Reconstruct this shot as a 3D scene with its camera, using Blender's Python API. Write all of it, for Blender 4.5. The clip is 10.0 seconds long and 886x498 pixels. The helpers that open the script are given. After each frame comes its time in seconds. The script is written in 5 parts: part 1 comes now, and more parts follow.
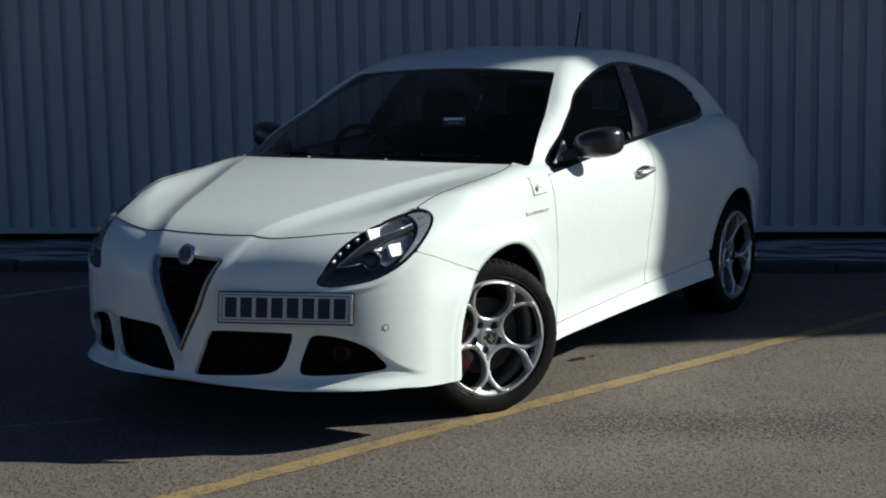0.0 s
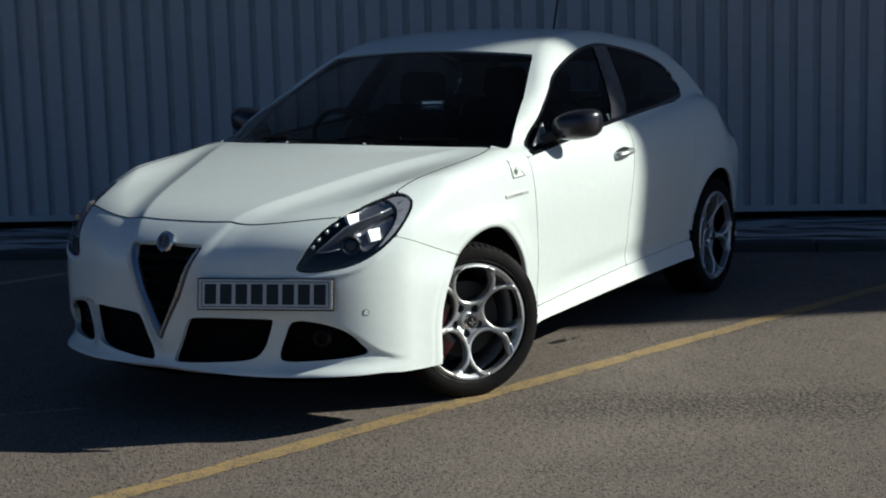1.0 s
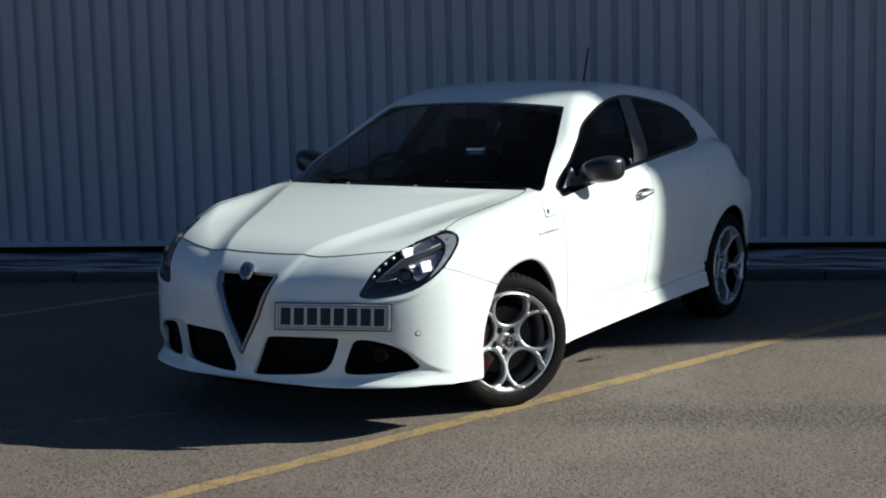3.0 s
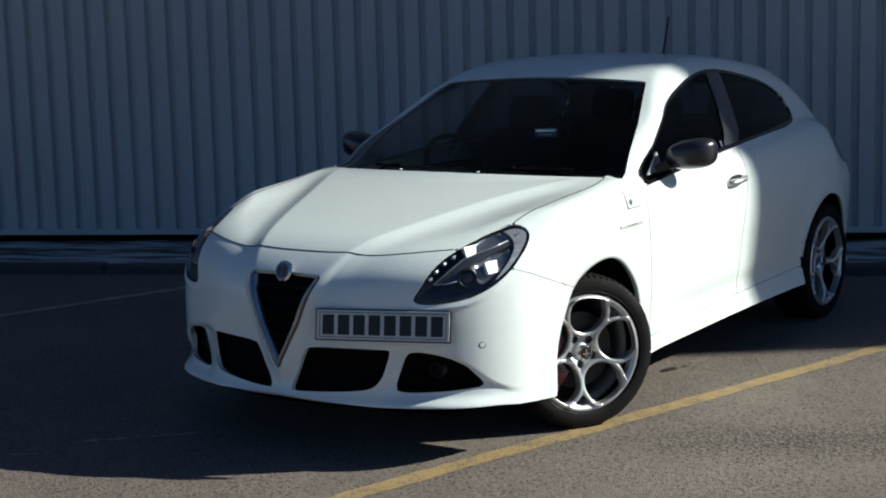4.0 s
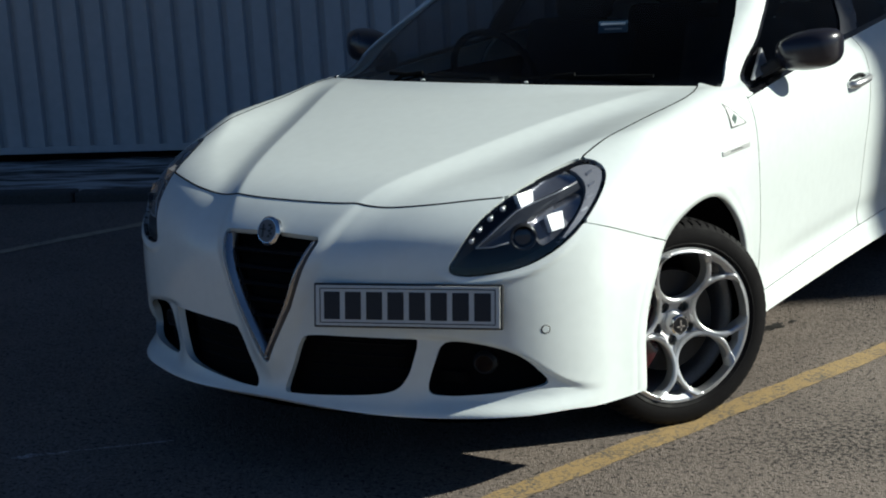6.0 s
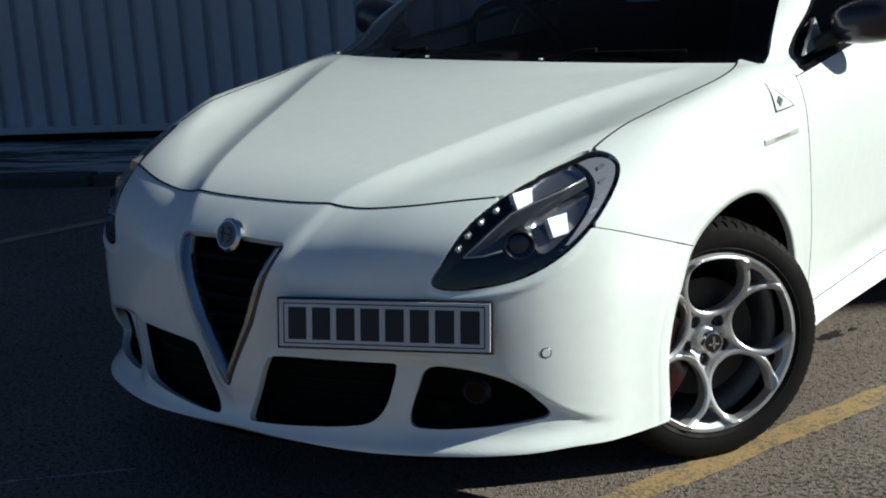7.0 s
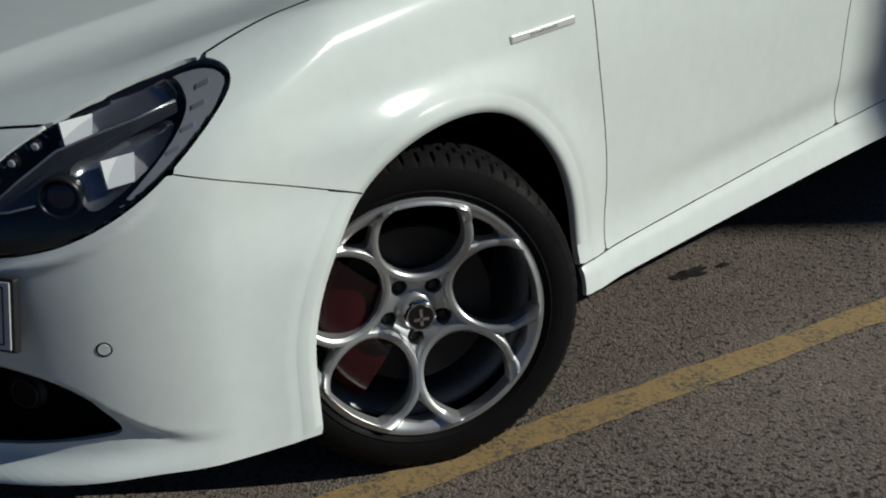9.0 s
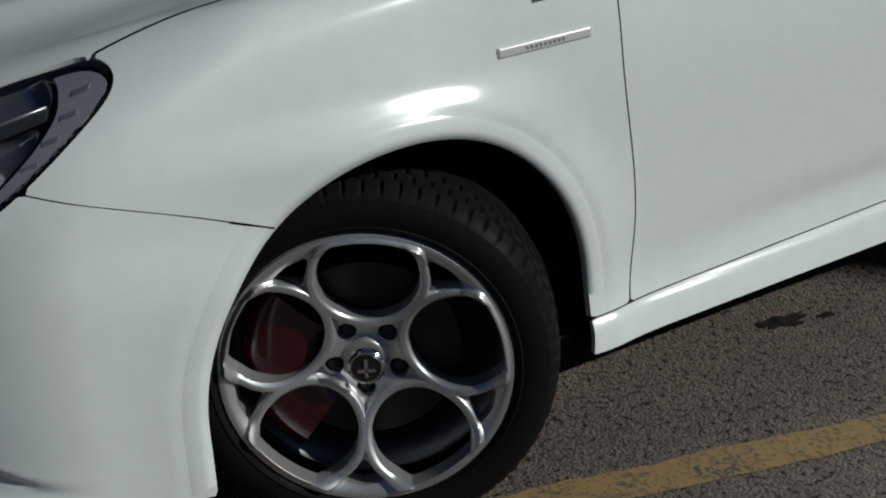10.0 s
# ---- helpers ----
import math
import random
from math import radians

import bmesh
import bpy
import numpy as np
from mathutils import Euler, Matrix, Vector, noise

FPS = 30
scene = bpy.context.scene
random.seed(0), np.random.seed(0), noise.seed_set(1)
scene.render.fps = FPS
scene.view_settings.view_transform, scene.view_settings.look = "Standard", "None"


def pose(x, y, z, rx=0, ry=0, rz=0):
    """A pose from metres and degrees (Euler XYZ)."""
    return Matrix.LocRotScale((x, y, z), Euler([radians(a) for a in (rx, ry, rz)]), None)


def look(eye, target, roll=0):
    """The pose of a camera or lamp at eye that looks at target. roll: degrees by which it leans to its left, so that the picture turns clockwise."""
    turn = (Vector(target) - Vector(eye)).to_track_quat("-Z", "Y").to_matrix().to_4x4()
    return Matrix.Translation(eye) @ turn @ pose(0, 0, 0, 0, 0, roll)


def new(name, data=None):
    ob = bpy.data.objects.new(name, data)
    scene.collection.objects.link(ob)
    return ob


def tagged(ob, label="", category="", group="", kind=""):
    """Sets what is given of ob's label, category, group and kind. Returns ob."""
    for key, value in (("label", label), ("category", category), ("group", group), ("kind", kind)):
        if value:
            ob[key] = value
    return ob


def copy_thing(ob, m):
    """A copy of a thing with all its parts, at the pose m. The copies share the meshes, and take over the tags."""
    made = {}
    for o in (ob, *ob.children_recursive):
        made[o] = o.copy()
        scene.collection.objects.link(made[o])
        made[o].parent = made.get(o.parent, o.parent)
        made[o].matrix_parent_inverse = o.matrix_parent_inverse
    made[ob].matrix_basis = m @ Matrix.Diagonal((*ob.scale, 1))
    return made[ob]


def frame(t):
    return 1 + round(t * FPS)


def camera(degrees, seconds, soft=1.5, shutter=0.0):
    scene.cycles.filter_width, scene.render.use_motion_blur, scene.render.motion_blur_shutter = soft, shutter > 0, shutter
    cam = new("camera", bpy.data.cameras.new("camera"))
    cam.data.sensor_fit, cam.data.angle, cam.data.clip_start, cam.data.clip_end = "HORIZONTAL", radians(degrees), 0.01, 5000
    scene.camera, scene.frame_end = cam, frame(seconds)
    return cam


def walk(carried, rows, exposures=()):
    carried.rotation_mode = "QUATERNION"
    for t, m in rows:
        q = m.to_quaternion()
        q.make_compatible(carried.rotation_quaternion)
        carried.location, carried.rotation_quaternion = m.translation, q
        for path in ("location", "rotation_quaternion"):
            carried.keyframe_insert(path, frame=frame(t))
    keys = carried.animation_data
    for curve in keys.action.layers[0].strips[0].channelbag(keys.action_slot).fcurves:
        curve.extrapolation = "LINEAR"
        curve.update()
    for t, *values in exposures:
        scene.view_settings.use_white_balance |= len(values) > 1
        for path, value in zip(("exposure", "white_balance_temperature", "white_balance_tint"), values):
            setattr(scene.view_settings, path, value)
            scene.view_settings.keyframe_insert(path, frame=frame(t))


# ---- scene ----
cam = camera(32.3, 10.0, soft=2.0)
PATH = [
    (0, (3.969, -5.314, 1.541), (2.914, -3.637, 1.266), -1.1),
    (0.2, (3.961, -5.339, 1.559), (2.912, -3.66, 1.276), -1.2),
    (0.5, (3.973, -5.325, 1.552), (2.918, -3.649, 1.269), -1.6),
    (1, (3.973, -5.301, 1.545), (2.939, -3.615, 1.247), -1.7),
    (1.2, (4.047, -5.423, 1.623), (3.004, -3.745, 1.309), -1.7),
    (1.5, (4.32, -5.772, 1.632), (3.245, -4.108, 1.357), -1.0),
    (1.8, (4.558, -6.146, 1.71), (3.467, -4.488, 1.461), 0.3),
    (2, (4.751, -6.413, 1.724), (3.652, -4.758, 1.495), -0.1),
    (2.2, (4.836, -6.658, 1.957), (3.75, -5.003, 1.673), -0.9),
    (3.3, (4.263, -5.829, 1.682), (3.183, -4.167, 1.421), -1.6),
    (3.5, (4.174, -5.667, 1.701), (3.064, -4.022, 1.45), -1.2),
    (4, (3.877, -5.359, 1.67), (2.748, -3.734, 1.376), -1.6),
    (4.2, (3.723, -5.242, 1.661), (2.617, -3.605, 1.35), -1.7),
    (4.5, (3.554, -5.074, 1.654), (2.504, -3.416, 1.27), -2.0),
    (4.7, (3.432, -4.926, 1.631), (2.397, -3.267, 1.213), -1.3),
    (5, (3.319, -4.711, 1.635), (2.277, -3.057, 1.209), -1.2),
    (5.5, (3.125, -4.381, 1.619), (2.077, -2.735, 1.181), -2.4),
    (5.7, (3.035, -4.242, 1.634), (1.959, -2.617, 1.182), -3.3),
    (6, (2.884, -4.054, 1.611), (1.748, -2.468, 1.168), -3.3),
    (6.2, (2.821, -3.94, 1.609), (1.666, -2.372, 1.156), -3.2),
    (7.3, (2.7, -3.187, 1.527), (1.445, -1.709, 1.038), -3.2),
    (7.5, (2.692, -3.053, 1.525), (1.417, -1.599, 1.019), -2.3),
    (7.8, (2.655, -2.875, 1.506), (1.357, -1.446, 0.981), -4.1),
    (8, (2.669, -2.708, 1.475), (1.385, -1.281, 0.913), -4.7),
    (8.2, (2.709, -2.547, 1.49), (1.437, -1.126, 0.885), -2.9),
    (8.5, (2.823, -2.281, 1.484), (1.507, -0.914, 0.853), -4.3),
    (8.7, (2.807, -2.128, 1.466), (1.507, -0.757, 0.809), -4.4),
    (9, (2.799, -1.846, 1.457), (1.464, -0.534, 0.753), -4.1),
    (9.3, (2.781, -1.618, 1.442), (1.382, -0.395, 0.701), -4.0),
    (9.5, (2.762, -1.469, 1.42), (1.32, -0.308, 0.664), -4.4),
    (9.7, (2.765, -1.328, 1.43), (1.285, -0.231, 0.652), -3.8),
    (10, (2.83, -1.04, 1.466), (1.255, -0.089, 0.683), -3.3),
]
EXPOSURES = [(t, e, 5350, 7) for t, e in ((0.0, 0.3), (1.0, 0.3), (1.6, 0.5), (2.1, 0.9), (3.5, 0.58), (4.5, 0.75), (6.0, 0.53), (7.5, 0.32), (8.0, -0.06), (8.5, -0.36))] + [(9.0, -0.50, 5350, 9), (9.5, -0.75, 5300, 11), (10.0, -0.93, 5250, 12)]
walk(cam, [(t, look(eye, target, roll)) for t, eye, target, roll in PATH], EXPOSURES)

SUN_AZ, SUN_EL = 38.0, 30.0          # degrees from +x towards +y, and above the ground

# ---- world and sun ----
world = bpy.data.worlds.new("sky")
scene.world = world
world.use_nodes = True
wn = world.node_tree.nodes
sky = wn.new("ShaderNodeTexSky")
sky.sky_type, sky.sun_disc = "NISHITA", False
sky.sun_elevation, sky.sun_rotation = radians(SUN_EL), radians(90 - SUN_AZ)
sky.air_density, sky.dust_density, sky.ozone_density = 1.0, 0.3, 5.0
world.node_tree.links.new(sky.outputs[0], wn["Background"].inputs[0])
wn["Background"].inputs[1].default_value = 0.031
sun_data = bpy.data.lights.new("sun", "SUN")
sun_data.energy, sun_data.angle, sun_data.color = 5.0, radians(0.53), (1.0, 0.892, 0.65)
sun = new("sun", sun_data)
SUN_DIR = Vector((math.cos(radians(SUN_AZ)) * math.cos(radians(SUN_EL)), math.sin(radians(SUN_AZ)) * math.cos(radians(SUN_EL)), math.sin(radians(SUN_EL))))
sun.matrix_world = look(SUN_DIR * 30, (0, 0, 0))


# ---- materials ----
def material(name, color, rough=0.5, metal=0.0, coat=0.0, coat_rough=0.03, spec=0.5, var=0.0, scale=8.0, bump=0.0, bump_scale=200.0, coords="Object"):
    """A principled material with colour variation at two scales and a fine bump."""
    m = bpy.data.materials.new(name)
    m.use_nodes = True
    n, l = m.node_tree.nodes, m.node_tree.links
    b = n["Principled BSDF"]
    b.inputs["Base Color"].default_value = (*color, 1)
    b.inputs["Roughness"].default_value = rough
    b.inputs["Metallic"].default_value = metal
    b.inputs["Coat Weight"].default_value = coat
    b.inputs["Coat Roughness"].default_value = coat_rough
    b.inputs["Specular IOR Level"].default_value = spec
    tc = n.new("ShaderNodeTexCoord")
    if var:
        big, small = n.new("ShaderNodeTexNoise"), n.new("ShaderNodeTexNoise")
        big.inputs["Scale"].default_value, big.inputs["Detail"].default_value = scale, 5
        small.inputs["Scale"].default_value, small.inputs["Detail"].default_value = scale * 14, 3
        for t in (big, small):
            l.new(tc.outputs[coords], t.inputs["Vector"])
        mix = n.new("ShaderNodeMath")
        mix.operation = "ADD"
        l.new(big.outputs[0], mix.inputs[0])
        l.new(small.outputs[0], mix.inputs[1])
        ramp = n.new("ShaderNodeMapRange")
        ramp.inputs[1].default_value, ramp.inputs[2].default_value = 0.7, 1.3
        ramp.inputs[3].default_value, ramp.inputs[4].default_value = 1 - var, 1 + var
        l.new(mix.outputs[0], ramp.inputs[0])
        mul = n.new("ShaderNodeMix")
        mul.data_type, mul.blend_type = "RGBA", "MULTIPLY"
        mul.inputs[0].default_value = 1.0
        mul.inputs[6].default_value = (*color, 1)
        l.new(ramp.outputs[0], mul.inputs[7])
        l.new(mul.outputs[2], b.inputs["Base Color"])
        rr = n.new("ShaderNodeMapRange")
        rr.inputs[1].default_value, rr.inputs[2].default_value = 0.3, 0.7
        rr.inputs[3].default_value, rr.inputs[4].default_value = rough * (1 - var), min(1, rough * (1 + var))
        l.new(big.outputs[0], rr.inputs[0])
        l.new(rr.outputs[0], b.inputs["Roughness"])
    if bump:
        t = n.new("ShaderNodeTexNoise")
        t.inputs["Scale"].default_value, t.inputs["Detail"].default_value = bump_scale, 3
        l.new(tc.outputs[coords], t.inputs["Vector"])
        bp = n.new("ShaderNodeBump")
        bp.inputs["Strength"].default_value, bp.inputs["Distance"].default_value = bump, 0.002
        l.new(t.outputs[0], bp.inputs["Height"])
        l.new(bp.outputs[0], b.inputs["Normal"])
    return m


PAINT = material("white_paint", (0.765, 0.81, 0.80), 0.5, coat=1.0, coat_rough=0.14, spec=0.15, var=0.03, scale=2.0)
BLACK_PLASTIC = material("black_plastic", (0.012, 0.012, 0.013), 0.5, var=0.15, scale=20, bump=0.2, bump_scale=600)
PILLAR = material("pillar_satin", (0.10, 0.10, 0.11), 0.28, metal=0.3, coat=0.4, var=0.05)
BLACK_GLOSS = material("black_gloss", (0.008, 0.008, 0.01), 0.12, coat=0.6, var=0.05)
GRILLE_BLACK = material("grille_black", (0.004, 0.004, 0.005), 0.5, spec=0.12)
VOID = material("dark_liner", (0.004, 0.004, 0.004), 0.9, spec=0.1)
RUBBER = material("rubber", (0.0062, 0.0054, 0.0060), 0.75, spec=0.16, var=0.25, scale=12, bump=0.25, bump_scale=300)
ALLOY = material("alloy", (0.58, 0.58, 0.59), 0.39, metal=0.75, var=0.06, scale=10)
BARREL = material("barrel_grey", (0.20, 0.20, 0.205), 0.45, metal=0.6, var=0.1)
CHROME = material("chrome", (0.75, 0.75, 0.76), 0.10, metal=1.0, var=0.04)
DULL_CHROME = material("dull_chrome", (0.36, 0.36, 0.38), 0.22, metal=0.9, var=0.05)
SATIN = material("satin_metal", (0.62, 0.62, 0.63), 0.30, metal=0.8, var=0.06)
MIRROR_CAP = material("dark_chrome", (0.022, 0.020, 0.028), 0.28, metal=0.3, coat=0.5, var=0.05)
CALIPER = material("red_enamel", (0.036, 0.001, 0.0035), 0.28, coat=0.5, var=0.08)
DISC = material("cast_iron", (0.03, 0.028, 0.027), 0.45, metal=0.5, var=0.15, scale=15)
PLATE = material("plate_white", (0.62, 0.62, 0.60), 0.45, var=0.06, scale=20)
INK = material("black_ink", (0.015, 0.015, 0.02), 0.5)
FABRIC = material("dark_fabric", (0.008, 0.008, 0.009), 0.9, var=0.2, scale=15, bump=0.4, bump_scale=500)
DASH = material("dash_plastic", (0.006, 0.006, 0.0065), 0.8, spec=0.2, var=0.1)
STICKER = material("sticker_blue", (0.10, 0.17, 0.24), 0.5, var=0.05)
STICKER_WHITE = material("sticker_white", (0.75, 0.77, 0.75), 0.5, var=0.05)
REFLECTOR = material("lamp_silver", (0.33, 0.33, 0.355), 0.2, metal=0.75, var=0.08, scale=20)
TRIM_SILVER = material("trim_silver", (0.30, 0.30, 0.33), 0.32, metal=0.15, var=0.04)
BRIGHT = material("bright_strip", (0.80, 0.81, 0.80), 0.25, metal=0.35, coat=0.5)
# near-white copy of the lamp silver, with sunlight put into its colour
FACET_LIT = material("lit_facet_silver", (0.93, 0.93, 0.94), 0.3, metal=0.1)
BADGE_GREY = material("badge_grey", (0.13, 0.13, 0.14), 0.45, metal=0.2, var=0.1, scale=60)
FLANK = material("flank_satin", (0.10, 0.10, 0.105), 0.35, metal=0.6)
LAMP_DARK = material("lamp_dark", (0.013, 0.0125, 0.014), 0.32, metal=0.1, var=0.1)
BADGE_GREEN = material("badge_green", (0.13, 0.185, 0.165), 0.4, var=0.3, scale=200)
LED = material("led_lens", (0.75, 0.77, 0.8), 0.15, metal=0.3)
RED_LENS = material("red_lens", (0.035, 0.004, 0.006), 0.15, coat=0.8)


def glass(name, tint, rough=0.0, shine=0.03):
    """Tinted pane glass: a clear layer that is tinted, under a face that shines more at a slant."""
    m = bpy.data.materials.new(name)
    m.use_nodes = True
    n, l = m.node_tree.nodes, m.node_tree.links
    n.remove(n["Principled BSDF"])
    tr, gl, mx, lw = n.new("ShaderNodeBsdfTransparent"), n.new("ShaderNodeBsdfGlossy"), n.new("ShaderNodeMixShader"), n.new("ShaderNodeLayerWeight")
    tr.inputs[0].default_value = (*tint, 1)
    gl.inputs["Roughness"].default_value = rough
    lw.inputs[0].default_value = 0.5
    slope, amount = n.new("ShaderNodeMath"), n.new("ShaderNodeMath")
    slope.operation, amount.operation = "POWER", "MULTIPLY_ADD"
    slope.inputs[1].default_value = 5.0
    amount.inputs[1].default_value, amount.inputs[2].default_value = 0.9, shine
    l.new(lw.outputs["Facing"], slope.inputs[0])
    l.new(slope.outputs[0], amount.inputs[0])
    l.new(amount.outputs[0], mx.inputs[0])
    l.new(tr.outputs[0], mx.inputs[1])
    l.new(gl.outputs[0], mx.inputs[2])
    l.new(mx.outputs[0], n["Material Output"].inputs[0])
    return m


GLASS = glass("window_glass", (0.46, 0.50, 0.53), 0.08, 0.008)
PRIVACY = glass("privacy_glass", (0.16, 0.17, 0.19), 0.10, 0.015)
FOG_GLASS = glass("fog_lamp_glass", (0.55, 0.48, 0.48), 0.05, 0.012)
LAMP_GLASS = glass("lamp_glass", (0.90, 0.91, 0.93), 0.0, 0.07)


def asphalt():
    m = bpy.data.materials.new("asphalt")
    m.use_nodes = True
    n, l = m.node_tree.nodes, m.node_tree.links
    b = n["Principled BSDF"]
    geo = n.new("ShaderNodeNewGeometry")
    def tex(kind, scale, **kw):
        t = n.new(kind)
        l.new(geo.outputs["Position"], t.inputs["Vector"])
        t.inputs["Scale"].default_value = scale
        for k, v in kw.items():
            t.inputs[k].default_value = v
        return t
    def calc(op, *args):
        m = n.new("ShaderNodeMath")
        m.operation = op
        for k, v in enumerate(args):
            if isinstance(v, (int, float)):
                m.inputs[k].default_value = v
            else:
                l.new(v, m.inputs[k])
        return m.outputs[0]
    stones = tex("ShaderNodeTexVoronoi", 140.0)
    grit = tex("ShaderNodeTexNoise", 260.0, Detail=3.0)
    blot = tex("ShaderNodeTexNoise", 0.9, Detail=6.0, Roughness=0.6)
    mid = tex("ShaderNodeTexNoise", 9.0, Detail=5.0)
    pits = tex("ShaderNodeTexNoise", 62.0, Detail=4.0, Roughness=0.62)
    patch = tex("ShaderNodeTexNoise", 3.1, Detail=4.0)
    tone = n.new("ShaderNodeValToRGB")
    tone.color_ramp.elements[0].color = (0.092, 0.0745, 0.063, 1)
    tone.color_ramp.elements[1].color = (0.178, 0.146, 0.124, 1)
    sep = n.new("ShaderNodeSeparateColor")
    l.new(stones.outputs["Color"], sep.inputs[0])
    l.new(sep.outputs[0], tone.inputs[0])
    xyz = n.new("ShaderNodeSeparateXYZ")
    l.new(geo.outputs["Position"], xyz.inputs[0])
    across = calc("ABSOLUTE", calc("ADD", calc("MULTIPLY", xyz.outputs[0], -0.42), calc("MULTIPLY_ADD", xyz.outputs[1], 0.907, 0.50)))
    band = n.new("ShaderNodeMapRange")
    band.inputs[1].default_value, band.inputs[2].default_value = 0.10, 0.34
    band.inputs[3].default_value, band.inputs[4].default_value = 0.075, 0.0
    l.new(calc("MULTIPLY_ADD", patch.outputs[0], 0.3, calc("SUBTRACT", across, 0.15)), band.inputs[0])
    start = n.new("ShaderNodeMapRange")
    start.inputs[1].default_value, start.inputs[2].default_value = 0.95, 1.35
    l.new(xyz.outputs[0], start.inputs[0])
    edge = calc("ADD", calc("MULTIPLY_ADD", patch.outputs[0], 0.10, 0.335), calc("MULTIPLY", band.outputs[0], start.outputs[0]))
    hole = n.new("ShaderNodeMapRange")
    hole.inputs[3].default_value, hole.inputs[4].default_value = 0.16, 1.0
    l.new(pits.outputs[0], hole.inputs[0])
    l.new(edge, hole.inputs[1])
    l.new(calc("ADD", edge, 0.05), hole.inputs[2])
    var = n.new("ShaderNodeMath")
    var.operation = "MULTIPLY_ADD"
    var.inputs[1].default_value, var.inputs[2].default_value = 0.9, 0.55
    l.new(blot.outputs[0], var.inputs[0])
    var2 = n.new("ShaderNodeMath")
    var2.operation = "MULTIPLY_ADD"
    var2.inputs[1].default_value = 0.5
    l.new(mid.outputs[0], var2.inputs[0])
    l.new(var.outputs[0], var2.inputs[2])
    mul = n.new("ShaderNodeMix")
    mul.data_type, mul.blend_type = "RGBA", "MULTIPLY"
    mul.inputs[0].default_value = 1.0
    l.new(tone.outputs[0], mul.inputs[6])
    l.new(calc("MULTIPLY", var2.outputs[0], hole.outputs[0]), mul.inputs[7])
    l.new(mul.outputs[2], b.inputs["Base Color"])
    b.inputs["Roughness"].default_value = 0.75
    b.inputs["Specular IOR Level"].default_value = 0.4
    h = n.new("ShaderNodeMath")
    h.operation = "SUBTRACT"
    l.new(calc("MULTIPLY_ADD", hole.outputs[0], 0.8, grit.outputs[0]), h.inputs[0])
    l.new(stones.outputs["Distance"], h.inputs[1])
    bp = n.new("ShaderNodeBump")
    bp.inputs["Strength"].default_value, bp.inputs["Distance"].default_value = 0.75, 0.004
    l.new(h.outputs[0], bp.inputs["Height"])
    l.new(bp.outputs[0], b.inputs["Normal"])
    return m


ASPHALT = asphalt()


def worn_paint(name, color, keep):
    """Road paint with wear: holes where the stones come through."""
    m = bpy.data.materials.new(name)
    m.use_nodes = True
    n, l = m.node_tree.nodes, m.node_tree.links
    b = n["Principled BSDF"]
    geo = n.new("ShaderNodeNewGeometry")
    stones, wear = n.new("ShaderNodeTexVoronoi"), n.new("ShaderNodeTexNoise")
    for t, s in ((stones, 150.0), (wear, 11.0)):
        t.inputs["Scale"].default_value = s
        l.new(geo.outputs["Position"], t.inputs["Vector"])
    wear.inputs["Detail"].default_value, wear.inputs["Roughness"].default_value = 8, 0.68
    sep = n.new("ShaderNodeSeparateColor")
    l.new(stones.outputs["Color"], sep.inputs[0])
    add = n.new("ShaderNodeMath")
    add.operation = "MULTIPLY_ADD"
    add.inputs[1].default_value = 0.45
    l.new(sep.outputs[0], add.inputs[0])
    l.new(wear.outputs[0], add.inputs[2])
    r = n.new("ShaderNodeMapRange")
    r.inputs[1].default_value, r.inputs[2].default_value = keep, keep + 0.30
    l.new(add.outputs[0], r.inputs[0])
    mix = n.new("ShaderNodeMix")
    mix.data_type = "RGBA"
    mix.inputs[6].default_value = (*color, 1)
    mix.inputs[7].default_value = (0.10, 0.09, 0.08, 1)
    l.new(r.outputs[0], mix.inputs[0])
    l.new(mix.outputs[2], b.inputs["Base Color"])
    b.inputs["Roughness"].default_value = 0.75
    bp = n.new("ShaderNodeBump")
    bp.inputs["Strength"].default_value, bp.inputs["Distance"].default_value = 0.6, 0.003
    l.new(sep.outputs[0], bp.inputs["Height"])
    l.new(bp.outputs[0], b.inputs["Normal"])
    return m


YELLOW = worn_paint("yellow_road_paint", (0.350, 0.240, 0.100), 0.70)
CREAM = worn_paint("cream_road_paint", (0.36, 0.31, 0.22), 0.74)
PALE_MARK = worn_paint("pale_road_paint", (0.46, 0.43, 0.41), 0.60)
OIL = material("oil_stain", (0.02, 0.018, 0.017), 0.6, var=0.3, scale=30, coords="Object")
CLADDING = material("cladding", (0.43, 0.435, 0.455), 0.45, var=0.08, scale=1.2)
KERBSTONE = material("kerb_concrete", (0.055, 0.05, 0.047), 0.85, var=0.3, scale=6, bump=0.6, bump_scale=80)


